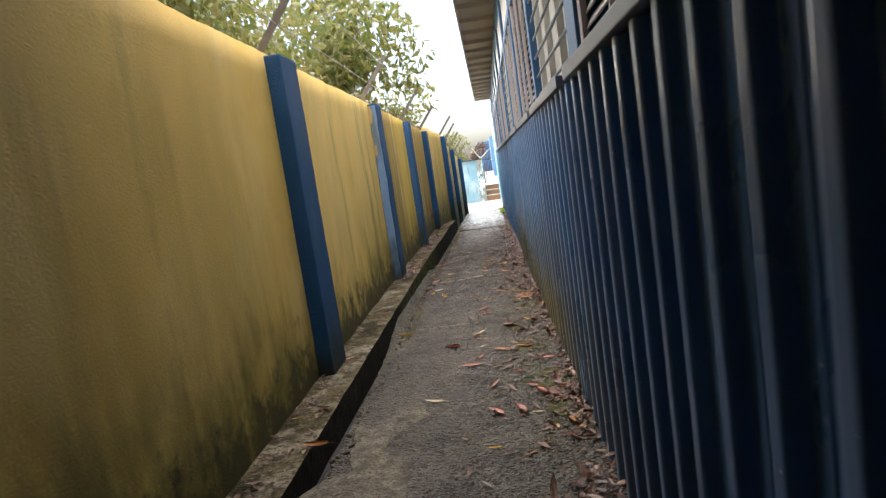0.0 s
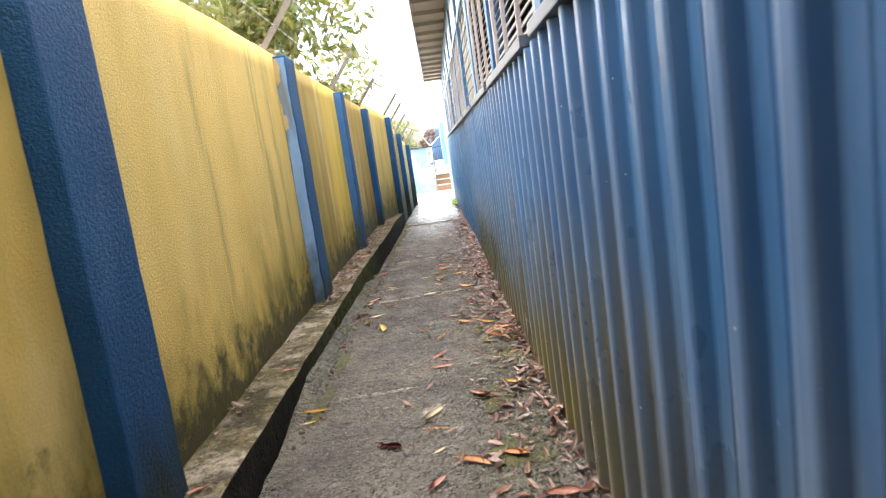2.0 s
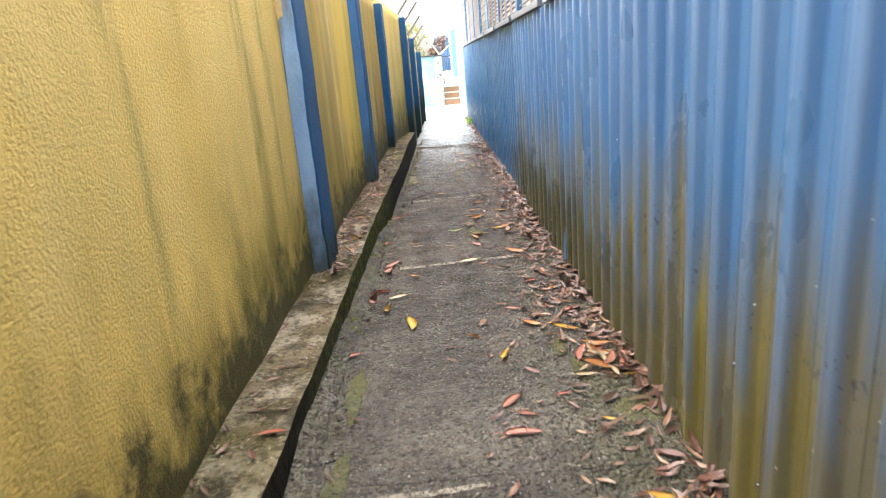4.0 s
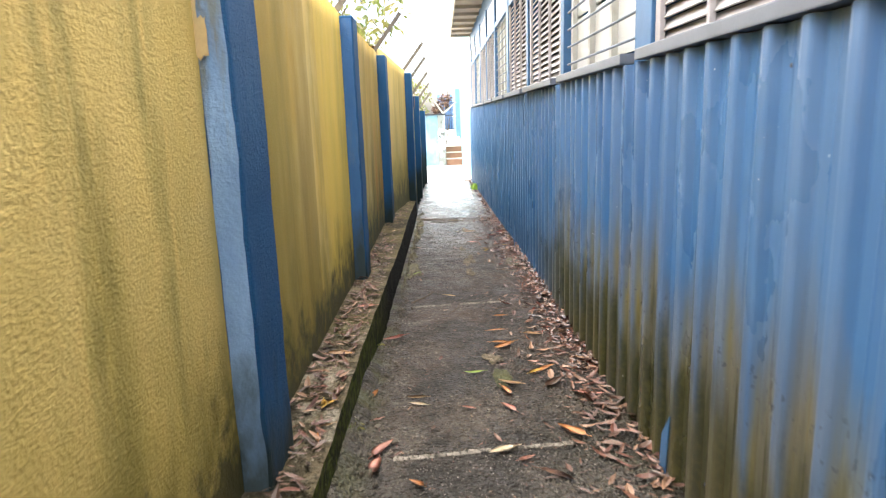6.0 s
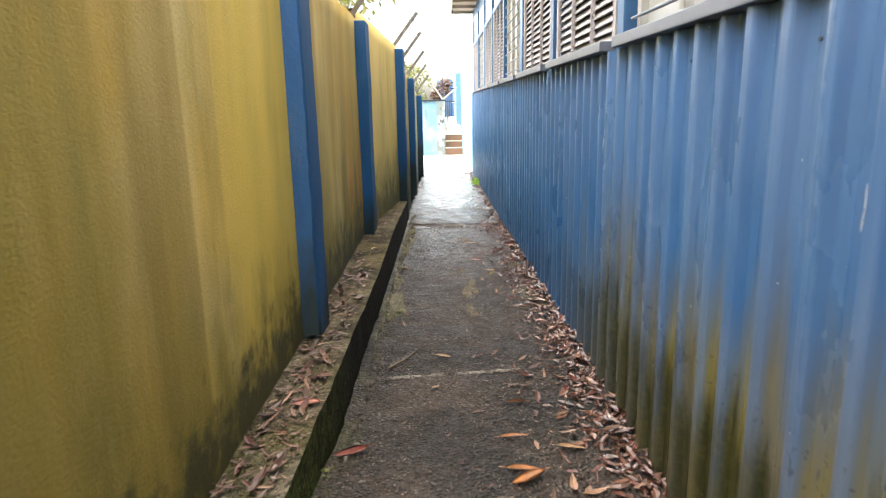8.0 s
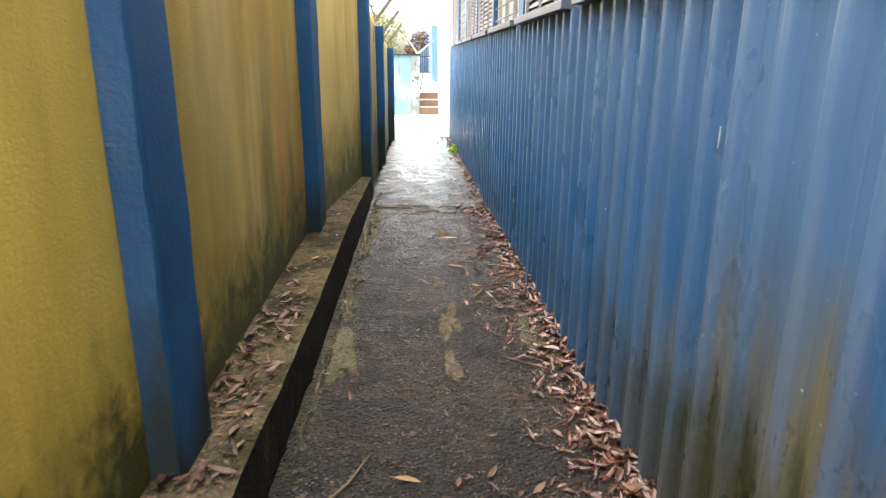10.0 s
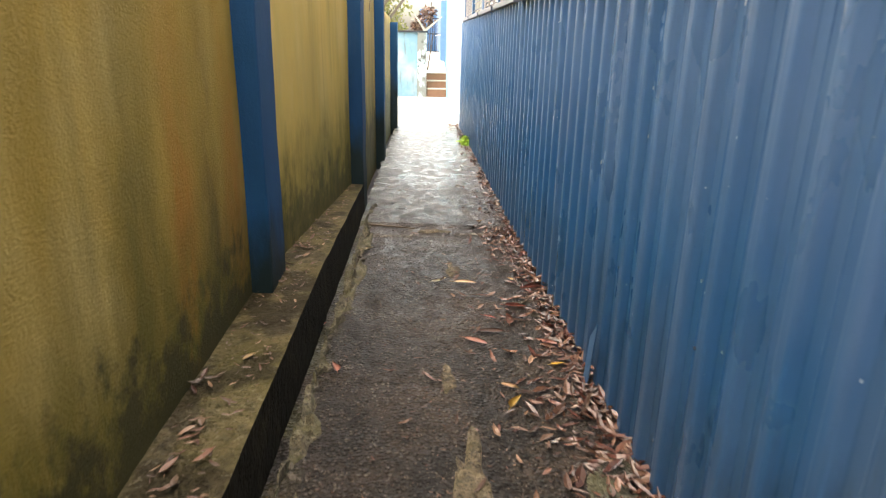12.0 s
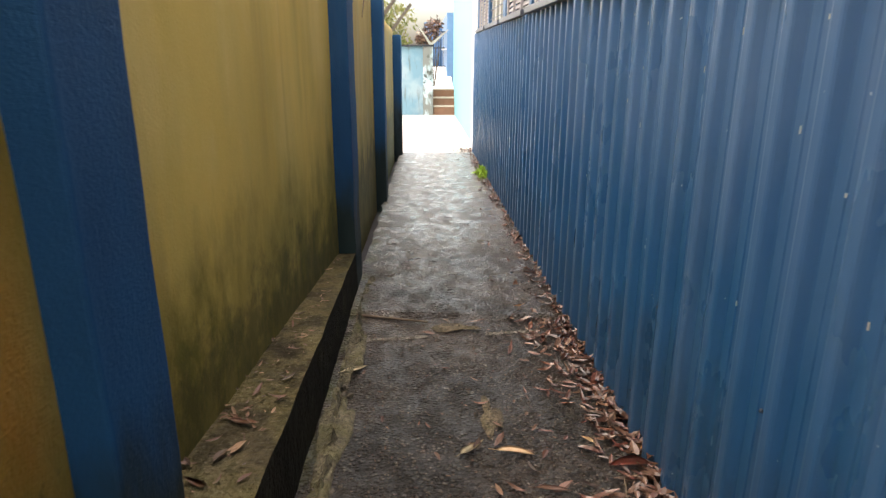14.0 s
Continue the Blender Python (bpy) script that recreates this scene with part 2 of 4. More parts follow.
def path_concrete():
    m = material("path_concrete", 0.6)
    n = Net(m)
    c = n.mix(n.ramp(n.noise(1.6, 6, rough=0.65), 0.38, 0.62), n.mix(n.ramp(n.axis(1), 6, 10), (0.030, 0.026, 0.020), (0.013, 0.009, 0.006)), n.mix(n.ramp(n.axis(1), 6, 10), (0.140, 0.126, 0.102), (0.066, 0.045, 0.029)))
    grit = n.add("ShaderNodeTexVoronoi", Vector=n.place(), Scale=46.0)
    stones = n.math("MULTIPLY", n.ramp(grit.outputs["Distance"], 0.28, 0.42, 1.0, 0.0), n.ramp(n.noise(9.0, 5, rough=0.65), 0.44, 0.58, 0.05, 1.0))
    c = n.mix(stones, c, n.mix(n.ramp(n.noise(24, 2), 0.4, 0.6), (0.11, 0.088, 0.062), (0.32, 0.285, 0.235)))
    c = n.mix(n.ramp(n.noise(30, 5, rough=0.7), 0.49, 0.60, 0.0, 0.75), c, (0.009, 0.007, 0.005))
    c = n.mix(n.ramp(n.noise(4.0, 6, rough=0.62), 0.53, 0.66, 0.0, 0.6), c, (0.014, 0.010, 0.007))
    moss = n.math("MULTIPLY", n.ramp(n.noise(2.4, 5, (1, 0.7, 1)), 0.44, 0.57), n.ramp(n.axis(0), -0.2, 0.15))
    moss = n.math("MULTIPLY", moss, n.ramp(n.axis(1), 6.0, 9.0, 0.85, 0.1))
    c = n.mix(moss, c, (0.065, 0.07, 0.016))
    edge = n.math("MULTIPLY", n.ramp(n.axis(0), -0.97, -0.86, 1.0, 0.0), n.ramp(n.noise(4.0, 5), 0.42, 0.6))
    c = n.mix(n.math("MULTIPLY", edge, 0.8), c, (0.075, 0.075, 0.022))
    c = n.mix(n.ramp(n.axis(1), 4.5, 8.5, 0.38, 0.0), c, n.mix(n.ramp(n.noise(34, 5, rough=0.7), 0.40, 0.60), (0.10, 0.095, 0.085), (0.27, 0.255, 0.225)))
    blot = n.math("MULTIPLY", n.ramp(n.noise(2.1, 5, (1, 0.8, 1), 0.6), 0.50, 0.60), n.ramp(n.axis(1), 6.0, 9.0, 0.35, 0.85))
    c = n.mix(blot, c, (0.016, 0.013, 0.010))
    # Paler far end: open-sky brightness put into the colour, with drier concrete.
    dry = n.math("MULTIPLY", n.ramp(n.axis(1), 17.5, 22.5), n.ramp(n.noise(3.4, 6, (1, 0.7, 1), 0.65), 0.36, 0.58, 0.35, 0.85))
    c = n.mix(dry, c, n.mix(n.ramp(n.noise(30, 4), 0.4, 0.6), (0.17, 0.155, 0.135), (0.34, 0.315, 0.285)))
    crack = n.add("ShaderNodeTexVoronoi", Vector=n.place((1.0, 0.7, 1.0)), Scale=3.4)
    crack.feature = "DISTANCE_TO_EDGE"
    split = n.math("MULTIPLY", n.ramp(n.math("ADD", crack.outputs["Distance"], n.math("MULTIPLY", n.noise(12, 4), 0.06)), 0.028, 0.040, 1.0, 0.0), n.ramp(n.noise(1.4, 3), 0.50, 0.58))
    c = n.mix(n.math("MULTIPLY", split, 0.8), c, (0.008, 0.007, 0.005))
    n.colour(c)
    wet = n.ramp(n.axis(1), 11.0, 17.0)
    n.rough(n.math("ADD", n.ramp(n.noise(5.0, 4), 0.3, 0.7, 0.48, 0.80), n.math("MULTIPLY", wet, -0.26)))
    film = n.math("MULTIPLY", n.ramp(n.axis(1), 12.5, 18.0), n.ramp(n.noise(5.5, 6, (1.6, 1, 1), 0.68), 0.44, 0.55, 0.05, 1.0))
    n.put(n.out.inputs["Coat Weight"], film)
    n.out.inputs["Coat Roughness"].default_value = 0.15
    n.put(n.out.inputs["Coat Normal"], n.add("ShaderNodeBump", Height=n.math("ADD", n.noise(38, 5, rough=0.7), n.math("MULTIPLY", n.noise(13, 4), 0.8)), Strength=0.65, Distance=0.012).outputs[0])
    relief = n.math("ADD", n.math("MULTIPLY", n.ramp(grit.outputs["Distance"], 0.15, 0.55), -1.1), n.math("ADD", n.noise(75, 3), n.math("MULTIPLY", n.noise(14, 5), 2.2)))
    n.bump(n.math("MULTIPLY", relief, n.ramp(n.axis(1), 14.5, 18.0, 1.0, 0.22)), 1.0, 0.04)
    return m


def curb_concrete():
    m = material("curb_concrete", 0.8)
    n = Net(m)
    c = n.mix(n.ramp(n.noise(3.0, 6), 0.35, 0.65), (0.060, 0.048, 0.026), (0.17, 0.142, 0.090))
    worn = n.math("MULTIPLY", n.ramp(n.noise(5.0, 5), 0.48, 0.58), n.ramp(n.axis(1), 8.0, 10.0, 0.75, 0.12))
    c = n.mix(worn, c, (0.30, 0.27, 0.215))
    c = n.mix(n.ramp(n.noise(2.0, 5, (1, 0.6, 1)), 0.46, 0.62, 0.0, 0.8), c, (0.070, 0.064, 0.022))
    c = n.mix(n.ramp(n.noise(9.0, 6), 0.55, 0.7, 0.0, 0.7), c, (0.045, 0.04, 0.03))
    c = n.mix(n.ramp(n.noise(30, 5, rough=0.65), 0.50, 0.60, 0.0, 0.7), c, (0.030, 0.025, 0.013))
    c = n.mix(n.ramp(n.noise(45, 3), 0.60, 0.68, 0.0, 0.6), c, (0.30, 0.27, 0.20))
    c = n.mix(n.ramp(n.axis(1), 9.5, 12.0, 0.0, 0.55), c, n.mix(n.ramp(n.noise(6.0, 5), 0.42, 0.58), (0.026, 0.021, 0.010), (0.105, 0.090, 0.034)))
    c = n.mix(n.ramp(n.noise(3.2, 6, (1, 0.8, 1), 0.66), 0.52, 0.60, 0.0, 0.75), c, (0.022, 0.018, 0.010))
    # Path-facing side painted near-black for the slot's shade, green where moss grows.
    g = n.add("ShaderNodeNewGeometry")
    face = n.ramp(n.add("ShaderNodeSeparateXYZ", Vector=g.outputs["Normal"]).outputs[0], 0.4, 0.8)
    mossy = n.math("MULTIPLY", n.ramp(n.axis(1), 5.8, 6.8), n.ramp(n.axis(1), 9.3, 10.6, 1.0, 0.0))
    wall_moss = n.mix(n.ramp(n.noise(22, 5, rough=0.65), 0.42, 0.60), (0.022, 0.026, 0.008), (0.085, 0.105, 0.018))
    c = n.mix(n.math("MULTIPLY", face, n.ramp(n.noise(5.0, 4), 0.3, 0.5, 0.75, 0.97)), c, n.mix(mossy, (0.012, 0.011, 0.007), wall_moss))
    n.colour(c)
    n.out.inputs["Specular IOR Level"].default_value = 0.12
    n.bump(n.math("ADD", n.noise(60, 3), n.math("MULTIPLY", n.noise(14, 5), 1.6)), 1.0, 0.025)
    return m


def leaf_matter(name, colours):
    m = material(name, 0.42)
    n = Net(m)
    g = n.add("ShaderNodeNewGeometry")
    r = n.add("ShaderNodeValToRGB", Fac=g.outputs["Random Per Island"])
    e = r.color_ramp.elements
    e[0].color, e[1].color = (*colours[0], 1), (*colours[-1], 1)
    for i, col in enumerate(colours[1:-1]):
        e.new((i + 1) / (len(colours) - 1)).color = (*col, 1)
    n.colour(n.mix(n.ramp(n.noise(60), 0.4, 0.7, 0.0, 0.35), r.outputs[0], (0.05, 0.03, 0.015)))
    return m


def lit_side_blue(name, deep, light, worn):
    m = material(name, 0.75)
    n = Net(m)
    c = n.mix(n.ramp(n.noise(3.0, 5, (1, 1, 0.4)), 0.35, 0.65), deep, light)
    c = n.mix(n.ramp(n.noise(5.0, 5, (1.5, 1, 0.3), 0.65), 0.52, 0.64, 0.0, worn), c, (0.16, 0.17, 0.13))
    low = n.math("ADD", n.axis(2), n.math("MULTIPLY", n.noise(6.0, 5, (1, 1, 0.4)), -1.2))
    c = n.mix(n.ramp(low, -0.50, -0.15, 0.9, 0.0), c, (0.03, 0.045, 0.03))
    n.colour(c)
    n.bump(n.math("ADD", n.noise(45, 3), n.math("MULTIPLY", n.noise(120, 2), 0.4)), 0.6, 0.008)
    return m


# Paler blues: light on the pilasters' near sides put into worn paint.
LIT_WORN = lit_side_blue("lit_weathered_blue", (0.10, 0.21, 0.42), (0.22, 0.36, 0.56), 0.8)
LIT_PLAIN = lit_side_blue("lit_plain_blue", (0.022, 0.095, 0.25), (0.045, 0.15, 0.33), 0.25)
YELLOW, BLUE, SHEET, PATH, CURB = yellow_plaster(), blue_plaster(), blue_sheet(), path_concrete(), curb_concrete()
POST = plain("blue_post_paint", (0.055, 0.155, 0.31), 0.5)
SILL = plain("grey_sill_metal", (0.17, 0.185, 0.22), 0.45)
SLAT = plain("weathered_louvre_paint", (0.46, 0.43, 0.42), 0.6)
BARS = plain("grey_blue_bar_paint", (0.15, 0.18, 0.22), 0.5)
PANE = plain("white_pane", (0.60, 0.60, 0.56), 0.35, vary=0.12, scale=3)
FRAME = plain("cream_window_frame", (0.55, 0.54, 0.48), 0.5)
CYAN = plain("pale_cyan_paint", (0.20, 0.50, 0.56), 0.7, vary=0.12, scale=2)
WHITE = plain("white_paint", (0.78, 0.78, 0.76), 0.7, vary=0.15, scale=3)
# Near-black put in for unlit depth behind louvres and down the drain.
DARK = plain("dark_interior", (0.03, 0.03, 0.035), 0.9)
EAVE = plain("eave_board", (0.50, 0.44, 0.36), 0.8, scale=3)
ROOF = plain("roof_sheet", (0.35, 0.33, 0.31), 0.6)
STEEL = plain("galvanised_steel", (0.42, 0.42, 0.42), 0.45, 0.6)
COURT = plain("court_concrete", (0.46, 0.43, 0.38), 0.85, scale=3)
EARTH = plain("earth", (0.13, 0.10, 0.07), 0.95, scale=2)
BARK = plain("bark", (0.12, 0.09, 0.06), 0.95, scale=14)
STEP = plain("red_brown_step", (0.24, 0.12, 0.07), 0.8, scale=6)
STAINED = material("stained_white_wall", 0.85)
_n = Net(STAINED)
_c = _n.mix(_n.ramp(_n.noise(1.5, 4), 0.4, 0.6), (0.17, 0.29, 0.36), (0.29, 0.37, 0.41))
_c = _n.mix(_n.ramp(_n.noise(4.0, 5, (1.5, 1, 0.25)), 0.54, 0.66, 0.0, 0.7), _c, (0.13, 0.14, 0.12))
_n.colour(_c)
_n.bump(_n.noise(40, 3), 0.4, 0.01)
LITTER = leaf_matter("dry_leaves", [(0.060, 0.024, 0.016), (0.13, 0.052, 0.036), (0.075, 0.044, 0.028), (0.20, 0.095, 0.062), (0.035, 0.021, 0.015), (0.12, 0.062, 0.038), (0.30, 0.18, 0.11), (0.050, 0.030, 0.021), (0.10, 0.038, 0.028), (0.17, 0.10, 0.062)])
DAMP_LITTER = leaf_matter("damp_leaves", [(0.045, 0.016, 0.011), (0.11, 0.038, 0.026), (0.05, 0.028, 0.018), (0.17, 0.075, 0.048), (0.025, 0.014, 0.010), (0.09, 0.042, 0.026), (0.26, 0.15, 0.10), (0.035, 0.020, 0.014), (0.12, 0.034, 0.024)])
DAMP_LITTER.node_tree.nodes["Principled BSDF"].inputs["Roughness"].default_value = 0.27


def see_through(m, share_of_light):
    t = m.node_tree
    b = t.nodes["Principled BSDF"]
    lit = t.nodes.new("ShaderNodeBsdfTranslucent")
    t.links.new(b.inputs["Base Color"].links[0].from_socket, lit.inputs["Color"])
    both = t.nodes.new("ShaderNodeMixShader")
    both.inputs[0].default_value = share_of_light
    t.links.new(b.outputs[0], both.inputs[1])
    t.links.new(lit.outputs[0], both.inputs[2])
    t.links.new(both.outputs[0], t.nodes["Material Output"].inputs["Surface"])
    return m


FOLIAGE = leaf_matter("tree_leaves", [(0.09, 0.13, 0.03), (0.16, 0.19, 0.05), (0.24, 0.23, 0.07), (0.12, 0.15, 0.04), (0.28, 0.25, 0.10)])
see_through(FOLIAGE, 0.5)


# ---- helpers ----
def box(bm, x0, x1, y0, y1, z0, z1, bevel=0.0):
    vs = bmesh.ops.create_cube(bm, size=1)["verts"]
    for v in vs:
        v.co = ((x0 + x1) / 2 + v.co.x * (x1 - x0), (y0 + y1) / 2 + v.co.y * (y1 - y0), (z0 + z1) / 2 + v.co.z * (z1 - z0))
    if bevel:
        es = list({e for v in vs for e in v.link_edges})
        bmesh.ops.bevel(bm, geom=es, offset=bevel, segments=2, affect="EDGES", profile=0.6)
    return vs


def mesh_of(name, bm, mat, smooth=False):
    me = bpy.data.meshes.new(name)
    bm.to_mesh(me)
    bm.free()
    me.materials.append(mat)
    if smooth:
        me.polygons.foreach_set("use_smooth", [True] * len(me.polygons))
    return me


def part(name, bm, mat, parent=None, label="", smooth=False):
    ob = new(name, mesh_of(name, bm, mat, smooth))
    ob.parent = parent
    return tagged(ob, label)


def boxed(name, dims, mat, parent=None, label="", bevel=0.0):
    bm = bmesh.new()
    box(bm, *dims, bevel)
    return part(name, bm, mat, parent, label)


def share(name, me, parent, m):
    ob = new(name, me)
    ob.parent = parent
    ob.matrix_basis = m
    return ob


def empty(name, label="", category="", group="", kind="", at=(0, 0, 0)):
    ob = new(name)
    ob.location = at
    return tagged(ob, label, category, group, kind)


def rough_grid(x0, x1, y0, y1, nx, ny, height):
    """A sheet of nx by ny cells whose height and place come from height(x, y)."""
    bm = bmesh.new()
    rows = []
    for j in range(ny + 1):
        rows.append([bm.verts.new(height(x0 + (x1 - x0) * i / nx, y0 + (y1 - y0) * j / ny)) for i in range(nx + 1)])
    for j in range(ny):
        for i in range(nx):
            bm.faces.new((rows[j][i], rows[j][i + 1], rows[j + 1][i + 1], rows[j + 1][i]))
    return bm


def ground_z(y):
    return -0.02 - 0.026 * y


# ---- ground and path ----
bm = bmesh.new()
box(bm, -400, 400, -400, 400, -2.2, -1.2)
tagged(part("ground", bm, EARTH), "bare brown earth around the alley", "ground", kind="structure")


def path_top(x, y):
    if x < -0.9:
        x += noise.noise((0, y * 3.1, 0)) * 0.025 + noise.noise((3, y * 11, 0)) * 0.012
        x += 0.07 * max(0, min(1, (5.5 - y) / 3)) - 0.016 * max(0, min(1, (y - 9.5) / 1.5))
    lip = 0.024 * max(0.0, min(1.0, (y - 16.06 + 0.10 * x + 0.04 * noise.noise((x * 4, 0, 8))) / 0.04))
    return x, y, ground_z(y) + lip + 0.008 * noise.noise((x * 2, y * 1.3, 0)) + 0.006 * noise.noise((x * 7, y * 7, 2)) + (0.004 * noise.noise((x * 19, y * 19, 5)) + 0.002 * noise.noise((x * 45, y * 45, 6))) * (1.0 if y < 16 else 0.35)


JOINTS = [-4.0, 0.4, 3.0, 5.55, 8.1, 10.65, 13.25, 15.85, 18.4, 21.2, 24.3]
path = empty("path", "dark rough concrete alley path with damp patches", "path", kind="structure")
for a, b in zip(JOINTS, JOINTS[1:]):
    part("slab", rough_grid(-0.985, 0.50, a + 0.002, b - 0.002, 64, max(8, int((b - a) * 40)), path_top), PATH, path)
# Bed under the slot, its shade put in as a near-black colour.
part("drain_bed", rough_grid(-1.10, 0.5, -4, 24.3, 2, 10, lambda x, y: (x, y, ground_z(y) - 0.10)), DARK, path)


def curb_z(y):
    return -0.02 - 0.03 * max(0, min(1, (y - 9) / 3)) - 0.11 * max(0, min(1, (y - 14) / 2.6))


def curb_edge(y):
    return -1.015 + 0.035 * max(0, min(1, (y - 9) / 3))


def curb_shape(x, y):
    u = (x + 1.30) / 0.285
    z = curb_z(y) + 0.010 * noise.noise((x * 6, y * 3, 5)) + 0.004 * noise.noise((x * 20, y * 16, 1))
    if u > 0.99:
        x, z = curb_edge(y) + 0.006 * noise.noise((1, y * 4, 0)) + 0.005 * noise.noise((1, y * 17, 0)), -0.9
    elif u > 0.9:
        x, z = curb_edge(y) + 0.006 * noise.noise((1, y * 4, 0)) + 0.005 * noise.noise((1, y * 17, 0)), z - 0.018
    elif u > 0.8:
        x, z = curb_edge(y) - 0.015 + 0.006 * noise.noise((1, y * 4, 0)), z - 0.003
    return x, y, z


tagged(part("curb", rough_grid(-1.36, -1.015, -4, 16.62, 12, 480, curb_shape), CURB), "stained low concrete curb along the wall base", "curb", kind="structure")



def fillet(u, y):
    """Packed grit and soil lying in the angle between curb and path."""
    amount = max(0, min(1, (y - 5.0) / 0.8)) * max(0, min(1, (10.2 - y) / 1.2))
    x = -1.03 + 0.085 * u + 0.02 * noise.noise((0, y * 5, 2)) * u
    rise = 0.060 * (1 - u) + 0.010 * noise.noise((u * 6, y * 9, 3)) + 0.006 * noise.noise((u * 20, y * 30, 3))
    return x, y, ground_z(y) + (rise + 0.004) * amount - 0.07 * (1 - amount) - (0.02 if u > 0.99 else 0)


part("drain_dirt", rough_grid(0, 1, 5.0, 10.2, 8, 260, fillet), PATH, path, "packed grit and soil beside the curb")

# ---- left wall ----
PILASTERS = [(0.55, 0.87, -1.18, 2.06), (4.02, 4.37, -1.18, 2.06), (7.50, 7.84, -1.18, 2.06), (10.59, 10.87, -1.18, 2.04), (13.59, 13.91, -1.18, 2.02), (16.6, 16.95, -0.99, 2.0), (19.7, 20.0, -0.97, 1.71), (23.9, 24.25, -0.94, 1.44)]
wall_left = empty("wall_left", "stained yellow plastered boundary wall with blue pilasters", "wall", kind="structure")
WALL_LINE = [(-4.0, -1.282, 2.08), (0.7, -1.282, 2.08), (4.1, -1.282, 2.08), (7.65, -1.282, 2.08), (10.7, -1.282, 2.06), (13.7, -1.282, 2.05), (16.75, -1.10, 2.02), (19.85, -1.09, 1.75), (24.2, -1.08, 1.50)]
for k, ((ya, xa, za), (yb, xb, zb)) in enumerate(zip(WALL_LINE, WALL_LINE[1:])):
    def face(u, v, ya=ya, xa=xa, yb=yb, xb=xb, z1=za if k < 5 else zb + 0.12, z2=zb if k < 5 else zb + 0.02):
        y, x = ya + (yb - ya) * u, xa + (xb - xa) * u
        top = z1 + (z2 - z1) * u + 0.012 * noise.noise((y * 2.0, 0, 3)) + 0.006 * noise.noise((y * 9, 0, 3))
        w = 0.006 * noise.noise((y * 1.5, v * 3, 7))
        if v <= 1:
            return x + w, y, -0.9 + (top + 0.9) * v
        if v <= 1.15:
            return x - 0.012, y, top + 0.008
        return x - 0.16, y, (top + 0.008 if v < 1.3 else -0.9)
    bm = bmesh.new()
    us, vs = [i / 40 for i in range(41)], [i / 20 for i in range(21)] + [1.1, 1.2, 1.4]
    rows = [[bm.verts.new(face(u, v)) for u in us] for v in vs]
    for r0, r1 in zip(rows, rows[1:]):
        for i in range(40):
            bm.faces.new((r0[i + 1], r0[i], r1[i], r1[i + 1]))
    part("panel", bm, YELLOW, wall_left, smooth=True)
for y0, y1, x1, top in PILASTERS:
    bm = bmesh.new()
    box(bm, x1 - 0.30, x1, y0, y1, -0.95, top, 0.012)
    bmesh.ops.subdivide_edges(bm, edges=[e for e in bm.edges if e.calc_length() > 1], cuts=24)
    for v in bm.verts:
        v.co.x += 0.006 * noise.noise((0, y0, v.co.z * 4))
        v.co.y += 0.006 * noise.noise((5, y0, v.co.z * 4))
    pilaster = part("pilaster", bm, BLUE, wall_left, "blue painted plaster pilaster", smooth=False)
    # Near side coated paler to hold its brighter light, partly true fading.
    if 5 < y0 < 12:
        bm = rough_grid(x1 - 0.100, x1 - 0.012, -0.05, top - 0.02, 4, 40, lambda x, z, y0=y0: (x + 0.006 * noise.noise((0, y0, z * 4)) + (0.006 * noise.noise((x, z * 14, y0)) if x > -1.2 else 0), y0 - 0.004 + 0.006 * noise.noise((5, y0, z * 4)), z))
        part("lit_side_coat", bm, LIT_WORN if y0 < 9 else LIT_PLAIN, pilaster, "paler blue coat, side light put into its worn paint")

# ---- right building ----
wall_right = empty("wall_right", "blue painted corrugated sheet wall below louvred windows", "wall", kind="structure")
PITCH, RIBS = 0.193, 4


def sheet_mesh(z0, z1):
    """Four ribs of painted trapezoid sheet, one panel wide."""
    prof = []
    for k in range(RIBS):
        y = k * PITCH
        prof += [(y + u, -0.8 * d) for u, d in ((0, 0.040), (0.044, 0.039), (0.049, 0.035), (0.054, 0.039), (0.096, 0.040), (0.103, 0.037), (0.117, 0.008), (0.123, 0.002), (0.130, 0), (0.158, 0), (0.165, 0.002), (0.171, 0.008), (0.185, 0.037))]
    prof.append((RIBS * PITCH + 0.001, -0.032))
    bm = bmesh.new()
    zs = [z0 + (z1 - z0) * i / 10 for i in range(11)]
    rows = [[bm.verts.new((-0.037 - x + 0.003 * noise.noise((y * 2, z * 1.5, 0)), y, z)) for y, x in prof] for z in zs]
    for r0, r1 in zip(rows, rows[1:]):
        for i in range(len(prof) - 1):
            bm.faces.new((r0[i], r0[i + 1], r1[i + 1], r1[i]))
    return mesh_of("sheet", bm, SHEET)


def wall_bow(y):
    """How far the sheet wall stands off its straight line."""
    return -0.008 + 0.028 * max(0, min(1, (y - 8) / 2.5)) - 0.015 * max(0, min(1, (y - 13.5) / 2.5))


LOWER = sheet_mesh(-0.75, 1.47)
WIDE = RIBS * PITCH
for k in range(int((24.4 + 4) / WIDE) + 1):
    share("sheet", LOWER, wall_right, pose(0.384 + 0.002 * (k % 2) + wall_bow(-4.1 + k * WIDE), -4.1 + k * WIDE, 0, 0, 0, random.uniform(-0.15, 0.15)))
boxed("backing", (0.47, 0.60, -4, 24.5, -1.2, 1.45), DARK, wall_right)
boxed("upper_wall", (0.42, 0.60, -4, 24.5, 3.15, 3.75), POST, wall_right)
boxed("transom", (0.40, 0.58, -4, 24.5, 2.62, 2.70), POST, wall_right, bevel=0.006)
EDGES = [-3.2, -1.26, 0.69, 2.64, 4.59, 6.54, 8.49, 10.44, 12.39, 14.34, 16.29, 18.24, 20.19, 22.14, 24.1]
